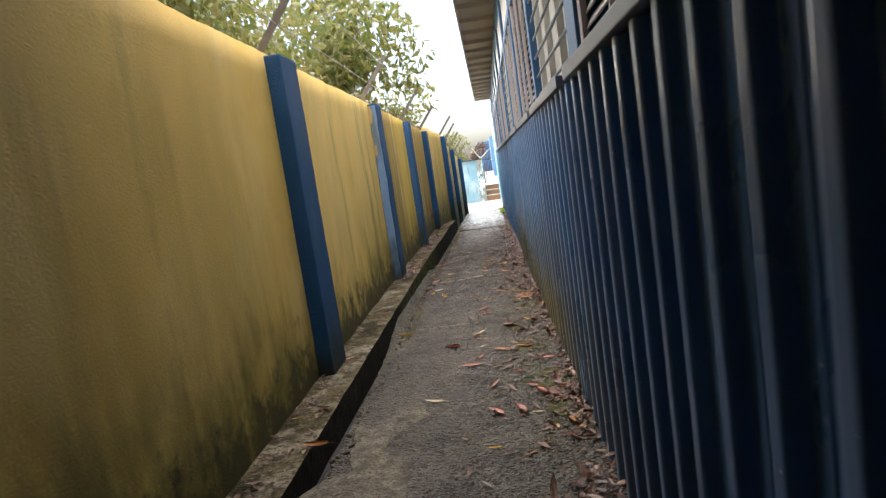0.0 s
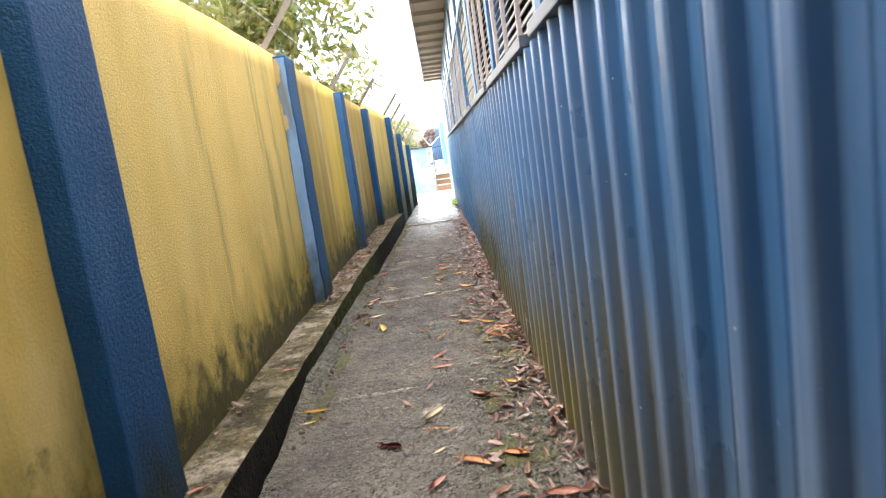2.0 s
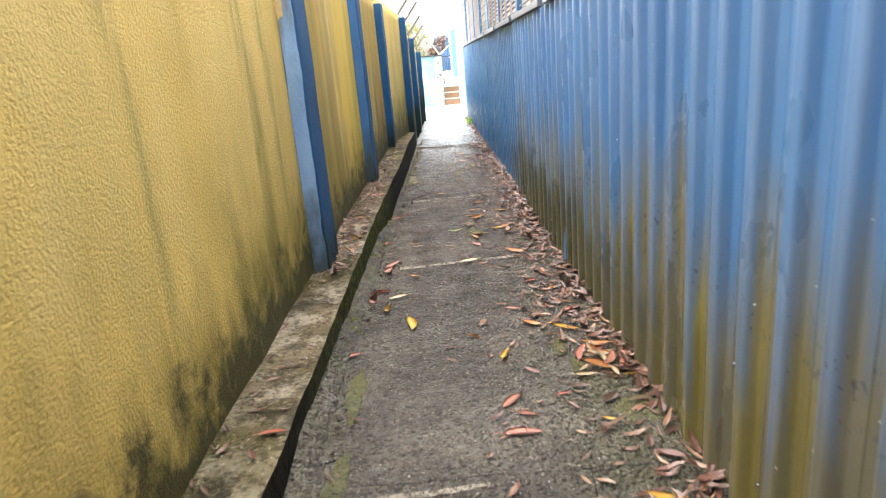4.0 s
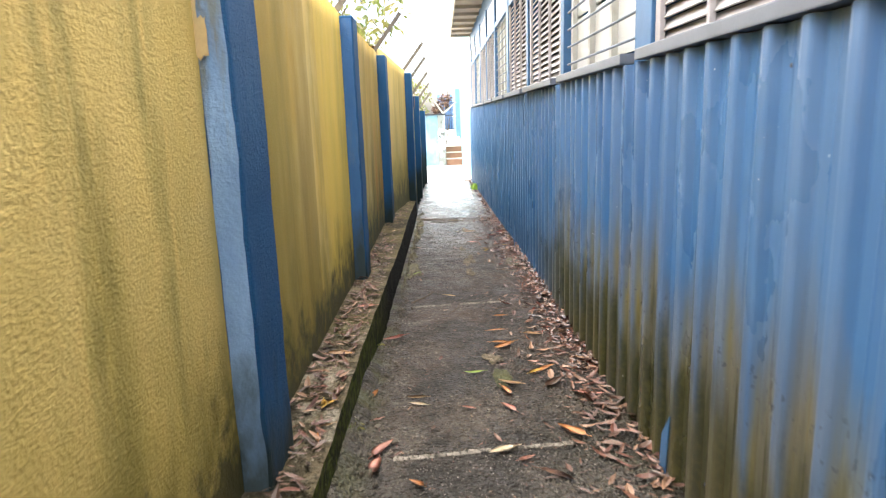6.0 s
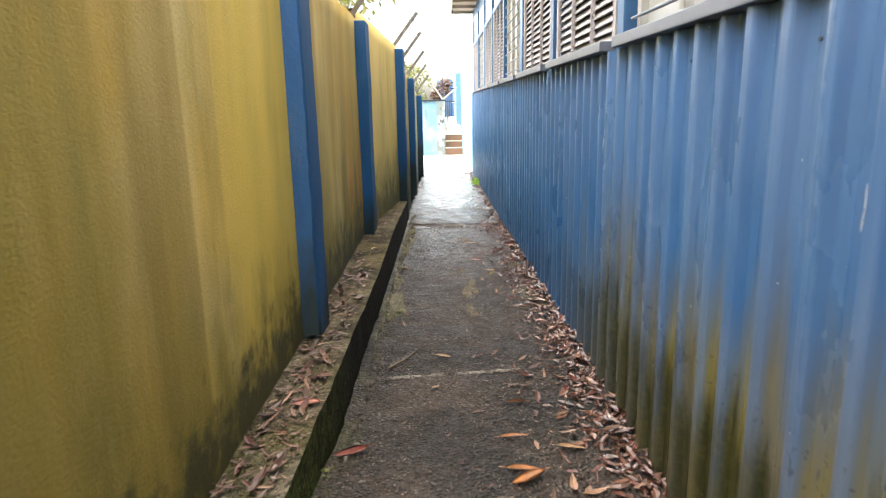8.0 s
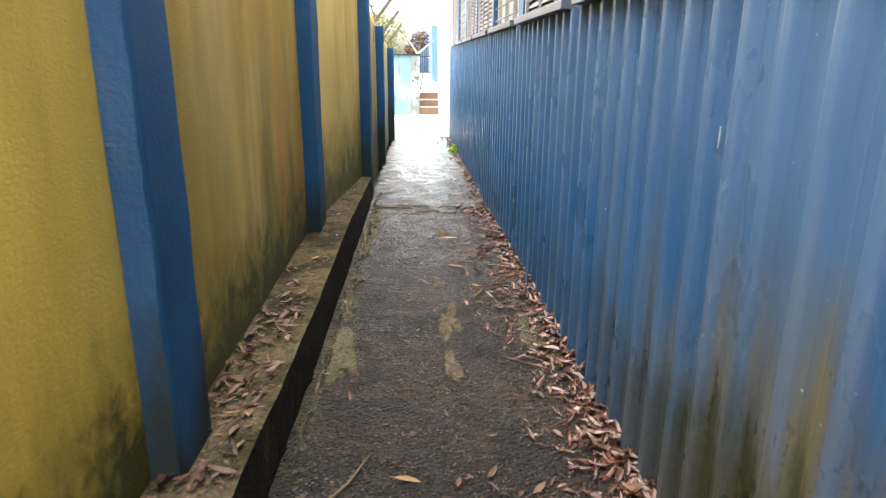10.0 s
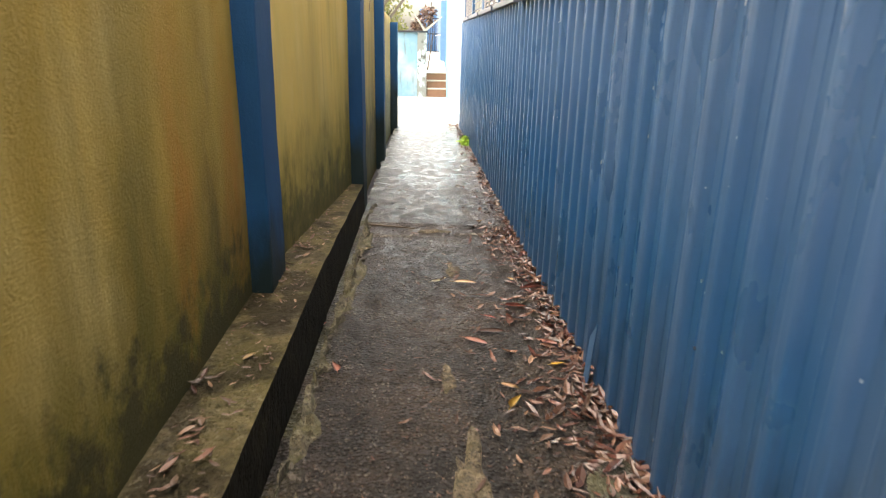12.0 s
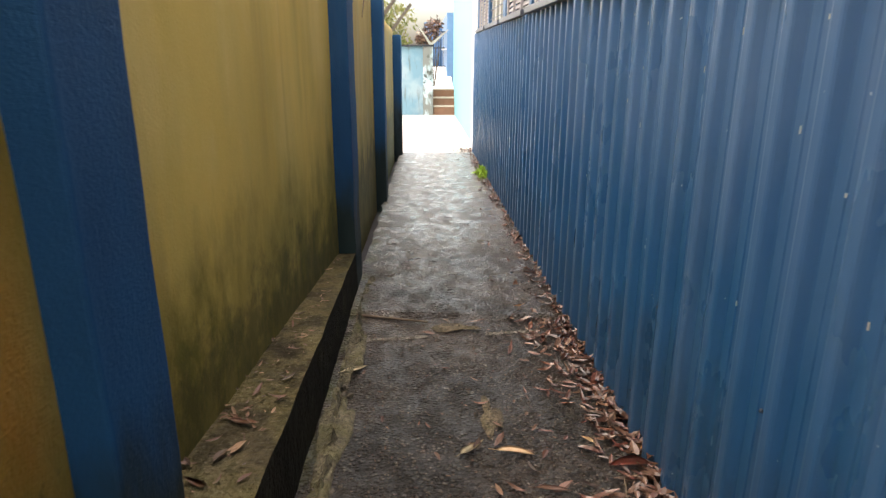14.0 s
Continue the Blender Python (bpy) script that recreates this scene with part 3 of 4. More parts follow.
for i, y in enumerate(EDGES):
    w = 0.12 if (i - 3) % 3 == 0 else 0.06
    boxed("post", (0.392, 0.58, y - w, y + w, 1.462, 3.2), POST, wall_right, bevel=0.006)

bm = bmesh.new()
box(bm, -0.030, 0.030, 0.02, 1.0 - 0.02, -0.0035, 0.0035)
bmesh.ops.rotate(bm, verts=bm.verts, cent=(0, 0, 0), matrix=Matrix.Rotation(radians(-58), 3, "Y"))
for v in bm.verts:
    v.co.y *= 1.75
SLAT_MESH = mesh_of("slat", bm, SLAT)
for i, (a, b) in enumerate(zip(EDGES, EDGES[1:])):
    win = empty(f"window_{i + 1}", kind="structure", category="window")
    mid, w = (a + b) / 2, 0.83
    bm = bmesh.new()
    box(bm, 0.325, 0.43, mid - w - 0.02, mid + w + 0.04, 1.475, 1.525, 0.005)
    part("window_sill", bm, SILL, win, "grey folded metal sill")
    bm = bmesh.new()
    box(bm, 0.42, 0.50, mid - w, mid + w, 2.70, 3.15)
    part("upper_pane", bm, PANE, win)
    if (i - 3) % 3 == 0:
        tagged(win, "white panelled window behind painted metal security bars")
        for k in range(3):
            ya = mid - w + 0.03 + k * (2 * w - 0.06) / 3
            for z0, z1 in ((1.56, 1.90), (1.92, 2.26), (2.28, 2.60)):
                boxed("pane", (0.465, 0.475, ya + 0.03, ya + (2 * w - 0.06) / 3 - 0.03, z0, z1), PANE, win)
        for k in range(4):
            yb = mid - w + 0.03 + k * (2 * w - 0.06) / 3
            boxed("mullion", (0.43, 0.50, yb - 0.028, yb + 0.028, 1.53, 2.62), FRAME, win, bevel=0.004)
        for z in (1.60, 1.72, 1.84, 1.96, 2.08, 2.20, 2.32, 2.44, 2.56):
            bm = bmesh.new()
            bmesh.ops.create_cone(bm, segments=8, radius1=0.008, radius2=0.008, depth=2 * w, cap_ends=True)
            bmesh.ops.rotate(bm, verts=bm.verts, matrix=Matrix.Rotation(radians(90), 3, "X"))
            bmesh.ops.translate(bm, verts=bm.verts, vec=(0.41, mid, z))
            part("bar", bm, BARS, win)
    else:
        tagged(win, "weathered wooden louvre window with slanted slats")
        for k in range(21):
            share("slat", SLAT_MESH, win, pose(0.44, mid - 0.875, 1.56 + k * 0.0515))
        for yb in (mid - w + 0.02, mid - 0.28, mid + 0.28, mid + w - 0.02):
            ww = 0.03 if abs(yb - mid) > 0.5 else 0.012
            boxed("stile", (0.405, 0.43, yb - ww, yb + ww, 1.53, 2.62), SLAT, win, bevel=0.003)
        boxed("backing", (0.52, 0.56, mid - w, mid + w, 1.5, 2.62), DARK, win)

# roof and eaves
roof = empty("roof", "sheet roof with boarded overhanging eaves", "roof", kind="structure")
bm = bmesh.new()
vs = box(bm, -0.15, 6.5, -4.2, 24.9, 3.55, 3.60)
for v in vs:
    v.co.z += max(0, v.co.x + 0.15) * 0.25
part("roof_sheet", bm, ROOF, roof)
bm = bmesh.new()
box(bm, -0.17, -0.14, -4.2, 24.92, 3.44, 3.62, 0.004)
part("fascia", bm, EAVE, roof)
for k in range(30):
    y = -3.9 + k * 0.98
    boxed("rafter", (-0.14, 0.42, y, y + 0.06, 3.46, 3.56), EAVE, roof)
boxed("soffit", (-0.14, 0.42, -4.2, 24.9, 3.53, 3.545), EAVE, roof)

# the building's far part
far_wall = empty("wall_far", "pale cyan painted wall in strong daylight", "wall", kind="structure")
boxed("cyan_wall", (0.46, 6, 24.5, 36.3, -1.4, 5.2), CYAN, far_wall)
boxed("white_pier", (0.40, 0.60, 24.52, 25.5, -1.2, 4.2), WHITE, far_wall, bevel=0.01)
# Three unseen pieces added around the start to hold back sky light.
boxed("unseen_wall_back", (-1.8, 0.6, -4.3, -4.05, -0.5, 3.45), plain("grey_plaster", (0.16, 0.15, 0.13), 0.9))
tagged(bpy.data.objects["unseen_wall_back"], "unseen wall added behind the start to keep it dark", "wall", kind="structure")
boxed("ceiling", (-1.80, -0.15, -4.2, 2.3, 3.46, 3.52), plain("dark_cover", (0.10, 0.085, 0.07), 0.9))
tagged(bpy.data.objects["ceiling"], "unseen cover added to darken the alley's start", "ceiling", kind="structure")
boxed("unseen_block_left", (-4.5, -1.8, -4.3, 3.4, -1.2, 4.6), bpy.data.materials["grey_plaster"])
tagged(bpy.data.objects["unseen_block_left"], "unseen block added to shut out sky from the left", "wall", kind="structure")
boxed("gable", (0.6, 6.5, -4.2, -4.0, -1, 3.5), POST, wall_right)
boxed("rear_wall", (6.4, 6.5, -4.2, 24.5, -1, 5.2), POST, wall_right)
boxed("end_wall", (0.6, 6.5, 24.3, 24.48, -1, 5.2), POST, wall_right)

# ---- courtyard at the end ----
tagged(part("pavement", rough_grid(-14, 0.47, 24.3, 36.5, 20, 20, lambda x, y: (x, y, ground_z(y) + 0.004)), COURT), "sunlit pale concrete yard at the alley's end", "pavement", kind="structure")


def crumbly_wall():
    """Peeling pale blue paint over dark mouldy masonry."""
    m = material("peeling_pier", 0.85)
    n = Net(m)
    c = n.mix(n.ramp(n.noise(3.0, 5, (1, 1, 0.6), 0.65), 0.44, 0.56), (0.52, 0.62, 0.66), (0.20, 0.20, 0.18))
    c = n.mix(n.ramp(n.noise(5.0, 5, rough=0.65), 0.55, 0.64, 0.0, 0.9), c, (0.06, 0.055, 0.045))
    n.colour(c)
    n.bump(n.noise(30, 4), 0.5, 0.01)
    return m


fence = empty("garden_wall", "stained white and pale blue masonry wall", "wall", kind="structure")
boxed("wall_face", (-9, -0.62, 35.0, 35.2, -1.3, 1.33), STAINED, fence)
boxed("pier", (-0.62, -0.28, 34.9, 35.25, -1.3, 1.36), crumbly_wall(), fence, bevel=0.015)
steps = empty("steps", "worn red-brown steps up to a white ramp", "steps", kind="structure")
for k in range(3):
    boxed("step", (-0.27, 0.46, 35.0 + 0.3 * k, 36.6, -1.3, -0.66 + 0.27 * k), STEP, steps, bevel=0.01)
    boxed("tread", (-0.27, 0.46, 34.98 + 0.3 * k, 35.28 + 0.3 * k, -0.66 + 0.27 * k + 0.004, -0.62 + 0.27 * k), EAVE, steps, "pale worn tread", bevel=0.006)
bm = bmesh.new()
vs = box(bm, -0.27, 0.46, 35.9, 41, -1.3, -0.09)
for v in vs:
    if v.co.z > -1 and v.co.y > 38:
        v.co.z = 0.55
part("ramp", bm, WHITE, steps)
blue_house = empty("blue_house", "blue painted building beyond the steps", "building", kind="structure")
FAR_BLUE = plain("far_blue_paint", (0.13, 0.25, 0.42), 0.6)
boxed("house_wall", (0.30, 5, 38.5, 48, -1.3, 2.6), FAR_BLUE, blue_house)
boxed("house_end", (-0.6, 0.3, 47, 47.3, -1.3, 2.6), SHEET, blue_house)
gate = empty("metal_gate", "dark barred metal gate above the ramp", "gate")
for k in range(7):
    boxed("gate_bar", (-0.30 + 0.1 * k, -0.28 + 0.1 * k, 41, 41.02, 0.5, 2.0), DARK, gate)
for z in (0.55, 1.3, 1.95):
    boxed("rail", (-0.31, 0.33, 40.995, 41.025, z, z + 0.04), DARK, gate)

# ---- leaning arms on the wall ----
RUSTY = plain("weathered_iron", (0.17, 0.15, 0.12), 0.7, 0.2, vary=0.5, scale=20)
for y, x, z in ((4.1, -1.36, 2.06), (7.4, -1.36, 2.06), (10.7, -1.36, 2.04), (13.7, -1.36, 2.03), (16.7, -1.16, 2.0), (18.3, -1.16, 1.9), (19.85, -1.15, 1.72), (22.0, -1.15, 1.6), (24.0, -1.14, 1.45)):
    bm = bmesh.new()
    box(bm, -0.025, 0.025, -0.002, 0.002, -0.1, 0.62)
    box(bm, -0.025, -0.021, 0.002, 0.05, -0.1, 0.62)
    bmesh.ops.rotate(bm, verts=bm.verts, matrix=Matrix.Rotation(radians(38), 3, "Y"))
    arm = part("wire_arm", bm, RUSTY)
    arm.location = (x, y, z)
    tagged(arm, "leaning galvanised angle iron on the wall top", "wire arm", "wire arms along the wall")


# ---- trees ----
def leaf_cloud(name, centres, count, size, mat, seed, flat=0.7):
    rng = np.random.default_rng(seed)
    cs = np.array(centres)
    pick = rng.integers(0, len(cs), count)
    d = rng.normal(size=(count, 3))
    d /= np.linalg.norm(d, axis=1)[:, None]
    p = cs[pick, :3] + d * (cs[pick, 3] * rng.uniform(0.25, 1.0, count) ** 0.6)[:, None] * np.array([1, 1, flat])
    a = rng.normal(size=(count, 3))
    a[:, 2] -= 0.5
    a /= np.linalg.norm(a, axis=1)[:, None]
    b = np.cross(a, rng.normal(size=(count, 3)))
    b /= np.linalg.norm(b, axis=1)[:, None]
    s = (size * rng.uniform(0.6, 1.4, count))[:, None]
    n = np.cross(a, b)
    pts = np.stack([p, p + a * s * 0.5 + b * s * 0.22 + n * s * 0.05, p + a * s, p + a * s * 0.5 - b * s * 0.22 + n * s * 0.05], 1).reshape(-1, 3)
    idx = np.arange(count * 4).reshape(-1, 4)
    me = bpy.data.meshes.new(name)
    me.from_pydata(pts.tolist(), [], np.concatenate([idx[:, [0, 1, 2]], idx[:, [0, 2, 3]]]).tolist())
    me.materials.append(mat)
    return me


def limb(bm, a, b, r0, r1, bend=0.15, seed=0):
    a, b = Vector(a), Vector(b)
    side = Vector((noise.noise((seed, 1, 0)), noise.noise((seed, 5, 0)), 0)) * bend * (b - a).length
    rings = []
    n = 7
    for i in range(n + 1):
        u = i / n
        c = a.lerp(b, u) + side * math.sin(u * math.pi)
        q = (b - a).to_track_quat("Z", "Y")
        r = r0 + (r1 - r0) * u
        rings.append([bm.verts.new(c + q @ Vector((r * math.cos(k * math.tau / 8), r * math.sin(k * math.tau / 8), 0))) for k in range(8)])
    for p, q in zip(rings, rings[1:]):
        for k in range(8):
            bm.faces.new((p[k], p[(k + 1) % 8], q[(k + 1) % 8], q[k]))


def tree(x, y, height, spread, leaves, seed, label):
    rng = random.Random(seed)
    t = empty("tree", label, "tree", "trees behind the wall", at=(x, y, -1.2))
    bm = bmesh.new()
    fork = height * 0.42
    limb(bm, (0, 0, 0), (0.2, 0.1, fork), 0.20, 0.13, 0.1, seed)
    centres = []
    for k in range(9):
        an = k * 2.4 + rng.uniform(-0.3, 0.3)
        rr = spread * rng.uniform(0.45, 1.0)
        e = Vector((rr * math.cos(an), rr * math.sin(an), height * rng.uniform(0.55, 0.95)))
        limb(bm, (0.2, 0.1, fork * rng.uniform(0.8, 1.0)), e, 0.075, 0.018, 0.2, seed + k)
        centres.append((*e, rng.uniform(0.7, 1.25)))
        m = Vector((0.2, 0.1, fork)).lerp(e, 0.6)
        centres.append((*(m + Vector((rng.uniform(-.5, .5), rng.uniform(-.5, .5), 0.3))), rng.uniform(0.5, 0.9)))
    part("trunk", bm, BARK, t, smooth=True)
    crown = new("crown", leaf_cloud("crown", centres, leaves, 0.17, FOLIAGE, seed))
    crown.parent = t
    return t


tree(-3.4, 11.8, 6.2, 2.3, 8000, 3, "leafy tree with yellow-green leaves behind the wall")
tree(-4.2, 7.6, 6.4, 2.2, 7000, 4, "leafy tree with a bent trunk behind the wall")
tree(-3.8, 17.0, 5.0, 2.0, 7000, 5, "bushy green tree behind the wall")
tree(-3.2, 41.5, 4.6, 1.9, 5000, 14, "small leafy tree behind the garden wall")
tree(-6.5, 45.0, 6.0, 2.6, 5000, 15, "leafy tree behind the garden wall")
tree(-10.5, 43.0, 6.0, 2.8, 5000, 16, "leafy tree behind the garden wall")
tree(-7.5, 14.0, 8.0, 3.2, 8000, 8, "tall leafy tree behind the wall")

# ---- fallen leaves ----
def litter_mesh(name, spots, mat, seed):
    """Curled leaves lying at the given spots: x, y, z, length."""
    rng = np.random.default_rng(seed)
    vs, fs = [], []
    for x, y, z, s in spots:
        an, tilt = rng.uniform(0, 6.28), rng.normal(0, 0.30)
        w, curl = s * rng.uniform(0.08, 0.19), s * rng.uniform(-0.12, 0.25)
        base = len(vs)
        for u, k in ((0, 0.05), (0.25, 0.85), (0.55, 1.0), (0.8, 0.6), (1.0, 0.03)):
            for side in (-1, 0, 1):
                lx, ly = (u - 0.5) * s, side * w * k
                lz = curl * (2 * u - 1) ** 2 + (abs(side) * k * w * 0.5) + lx * tilt
                vs.append((x + lx * math.cos(an) - ly * math.sin(an), y + lx * math.sin(an) + ly * math.cos(an), z + 0.004 + max(0, lz)))
        for i in range(4):
            for j in range(2):
                a = base + i * 3 + j
                fs.append((a, a + 1, a + 4, a + 3))
    me = bpy.data.meshes.new(name)
    me.from_pydata(vs, [], fs)
    me.materials.append(mat)
    return me


rng = np.random.default_rng(12)
spots = []
for k in range(3600):
    y = rng.uniform(0, 25)
    thick = 0.10 + 0.10 * (noise.noise((y * 0.9, 0, 4)) + 0.5)
    x = 0.40 - abs(rng.normal(0, max(0.05, thick))) - 0.01
    if noise.noise((y * 1.3, x * 3, 4)) < -0.12 and rng.random() < 0.75:
        continue
    z = ground_z(y) + (0.035 if x > 0.25 else 0.008) * rng.random()
    spots.append((x, y, z, rng.uniform(0.035, 0.12)))
dry_count = len(spots)
for k in range(1700):
    y = rng.uniform(9.0, 24)
    x = 0.40 - abs(rng.normal(0, 0.085)) - 0.01
    spots.append((x, y, ground_z(y) + 0.03 * rng.random() * max(0.1, (x - 0.2) / 0.2), rng.uniform(0.035, 0.11)))
damp = [q for q in spots[:dry_count] if q[1] > 9.5] + spots[dry_count:]
spots = [q for q in spots[:dry_count] if q[1] <= 9.5]
for k in range(1000):
    y = rng.uniform(0, 23)
    spots.append((-0.92 + 1.25 * rng.random() ** 0.6, y, ground_z(y) + 0.006, 0.012 + 0.075 * rng.random() ** 2.2))
for k in range(420):
    y = rng.uniform(0, 16.4)
    if noise.noise((y * 0.8, 2, 9)) > -0.1:
        spots.append((rng.uniform(-1.27, -1.04), y, curb_z(y) + 0.008, rng.uniform(0.03, 0.08)))
for k in range(360):
    y = rng.uniform(7.4, 12.0)
    spots.append((rng.uniform(-1.26, -1.05), y, curb_z(y) + 0.006 + 0.012 * rng.random(), rng.uniform(0.03, 0.10)))
for k in range(560):
    y = rng.uniform(1.5, 16.5)
    x = 0.33 - abs(rng.normal(0, 0.24))
    if x > -0.6 and noise.noise((x * 2, y * 1.3, 9)) > -0.15:
        spots.append((x, y, ground_z(y) + 0.007, rng.uniform(0.035, 0.10)))
for k in range(2600):
    y = rng.uniform(7.0, 19.0)
    spots.append((rng.uniform(-0.92, 0.36), y, ground_z(y) + 0.006, rng.uniform(0.007, 0.026)))
for k in range(500):
    y = rng.uniform(9.0, 16.4)
    spots.append((rng.uniform(-1.26, -1.03), y, curb_z(y) + 0.007, rng.uniform(0.008, 0.04)))
tagged(new("leaf_litter", litter_mesh("leaf_litter", spots, LITTER, 3)), "dry red-brown leaves heaped along the sheet wall", "leaves", kind="stuff")
tagged(new("leaf_litter", litter_mesh("leaf_litter", damp, DAMP_LITTER, 4)), "damp dark red leaves heaped along the sheet wall", "leaves", kind="stuff")

LEAF_COLOURS = {"pale": (0.62, 0.52, 0.34), "yellow": (0.60, 0.38, 0.07), "orange": (0.50, 0.22, 0.07), "pink": (0.44, 0.20, 0.14), "green": (0.26, 0.38, 0.05), "red": (0.30, 0.08, 0.05), "tan": (0.50, 0.33, 0.17), "brown": (0.15, 0.08, 0.05)}
LEAF_MATS = {k: plain("leaf_" + k, v, 0.38, vary=0.35, scale=40) for k, v in LEAF_COLOURS.items()}
LEAF_LABELS = {"pale": "pale dry leaf lying on the path", "yellow": "yellow fallen leaf lying on the path", "orange": "orange-brown fallen leaf lying on the path", "pink": "pinkish brown fallen leaf lying on the path", "green": "fresh green leaf lying on the path", "red": "dark red fallen leaf lying on the path", "tan": "tan dry leaf lying on the path", "brown": "dark brown withered leaf lying on the path"}


def leaf_shape(name, seed, mat):
    """One fallen leaf, a metre long before scaling: pointed, folded at the midrib and curled, with a stalk."""
    r = random.Random(seed)
    bm = bmesh.new()
    w, curl, fold = r.uniform(0.13, 0.19), r.uniform(0.03, 0.16), r.uniform(0.15, 0.6)
    rows = []
    for i in range(9):
        u = i / 8
        k = max(0.02, math.sin(math.pi * min(1, u ** 0.8)) ** 0.8)
        bend = 0.10 * math.sin(u * 3) * (1 if seed % 2 else -1)
        rows.append([bm.verts.new((u - 0.5, bend + sd * w * k, 0.03 + curl * (2 * u - 1) ** 2 + abs(sd) * w * k * fold)) for sd in (-1, -0.5, 0, 0.5, 1)])
    for p, q in zip(rows, rows[1:]):
        for j in range(4):
            bm.faces.new((p[j], q[j], q[j + 1], p[j + 1]))
    bmesh.ops.solidify(bm, geom=bm.faces[:], thickness=0.008)
    box(bm, -0.68, -0.48, -0.008, 0.008, 0.03 + curl * 0.9, 0.045 + curl * 0.9)
    return mesh_of(name, bm, mat, True)


LEAVES_A = [(0.02, 2.71, 42, 0.07, "orange"), (0.08, 2.8, 16, 0.07, "orange"), (-0.14, 2.81, 13, 0.07, "yellow"), (0.11, 2.92, 9, 0.086, "pale"), (0.27, 2.94, -74, 0.117, "yellow"), (0.14, 3.01, -60, 0.111, "tan"), (0.24, 3.02, -73, 0.127, "orange"), (0.08, 3.2, 3, 0.07, "pale"), (-0.0, 3.26, -75, 0.152, "pink"), (-0.14, 3.27, -44, 0.124, "pink"), (0.2, 3.42, -53, 0.123, "pink"), (0.26, 3.42, -58, 0.084, "pink"), (0.13, 3.48, -71, 0.165, "pink"), (-0.49, 3.53, -27, 0.145, "pale"), (0.27, 3.56, 17, 0.112, "orange"), (0.08, 3.63, -43, 0.097, "pink"), (-0.13, 3.73, 61, 0.13, "pink"), (0.01, 3.94, 3, 0.07, "red"), (0.07, 4.03, -1, 0.087, "tan"), (0.21, 4.15, -13, 0.135, "pink"), (-0.28, 4.17, 18, 0.163, "pink"), (-0.23, 4.34, 53, 0.106, "pink"), (-0.08, 4.48, -35, 0.158, "orange")]
LEAVES_B = [(0.08, 4.5, -28, 0.136, "orange"), (-0.22, 4.63, 48, 0.077, "pale"), (-0.45, 4.73, -23, 0.134, "red"), (-0.23, 4.86, -3, 0.111, "tan"), (-0.25, 5.03, 56, 0.165, "pale"), (-0.89, 5.15, 37, 0.079, "yellow"), (-0.02, 5.22, -51, 0.165, "pink"), (-0.88, 5.29, 6, 0.144, "yellow"), (0.17, 5.34, -28, 0.149, "yellow"), (-0.21, 5.77, -8, 0.154, "pink"), (0.12, 5.83, -19, 0.07, "yellow"), (-0.18, 5.91, -15, 0.093, "pink"), (-0.22, 6.01, 45, 0.124, "pink"), (-0.01, 6.05, 5, 0.073, "red"), (0.3, 6.17, 23, 0.105, "yellow"), (0.11, 6.19, 10, 0.105, "pale"), (0.32, 6.37, 2, 0.131, "pale"), (-0.2, 6.46, 70, 0.131, "yellow"), (-0.94, 6.58, 30, 0.093, "red"), (0.04, 6.67, -5, 0.07, "orange"), (-0.35, 6.71, -32, 0.089, "orange"), (0.12, 6.72, -22, 0.149, "yellow"), (-0.04, 6.82, -29, 0.111, "orange")]
LEAVES_C = [(-0.68, 6.93, -80, 0.165, "yellow"), (0.19, 6.98, 57, 0.108, "pink"), (-0.1, 7.06, -33, 0.113, "pink"), (-0.81, 7.2, 93, 0.144, "yellow"), (0.18, 7.36, 19, 0.095, "yellow"), (-0.77, 7.4, 25, 0.125, "pale"), (-0.91, 7.42, 90, 0.165, "pink"), (-0.89, 7.52, 29, 0.139, "red"), (0.06, 7.53, 25, 0.097, "red"), (-0.69, 7.82, -46, 0.095, "orange"), (-0.11, 7.85, -32, 0.165, "brown"), (-0.86, 7.97, 90, 0.157, "pink"), (-0.21, 8.0, 33, 0.098, "pink"), (-0.31, 8.07, 29, 0.151, "pale"), (-0.85, 8.13, 58, 0.165, "pink"), (0.03, 8.23, -45, 0.165, "orange"), (-0.9, 8.45, 30, 0.073, "pink"), (-0.24, 8.53, -52, 0.118, "pink"), (-0.44, 8.55, -13, 0.082, "pink"), (-0.71, 8.61, -20, 0.11, "pale"), (0.22, 8.67, -6, 0.165, "pink"), (-0.72, 8.69, 11, 0.115, "tan"), (-0.23, 8.74, -73, 0.135, "orange")]
LEAVES_D = [(-0.95, 8.75, 78, 0.111, "orange"), (0.06, 8.84, 46, 0.165, "brown"), (-0.2, 8.85, -32, 0.151, "tan"), (-0.02, 9.02, 44, 0.133, "yellow"), (-0.39, 9.04, 5, 0.121, "green"), (0.05, 9.07, 33, 0.147, "orange"), (0.32, 9.08, -77, 0.108, "red"), (0.31, 9.45, -45, 0.091, "orange"), (-0.16, 9.49, 27, 0.165, "orange"), (-0.17, 9.57, -13, 0.158, "orange"), (-0.91, 9.73, 23, 0.165, "red"), (0.06, 9.74, -11, 0.128, "tan"), (0.27, 9.78, -72, 0.12, "brown"), (-0.18, 9.86, -4, 0.131, "orange"), (-0.13, 10.22, -1, 0.107, "orange"), (-0.5, 10.9, -14, 0.104, "tan"), (-0.87, 11.81, 32, 0.149, "green"), (-0.02, 13.05, 59, 0.121, "yellow"), (0.09, 13.07, -77, 0.07, "brown"), (-0.03, 13.19, -36, 0.104, "tan"), (-0.86, 13.38, -70, 0.106, "pink"), (0.24, 13.42, 21, 0.09, "yellow"), (0.23, 13.66, -26, 0.144, "pink")]
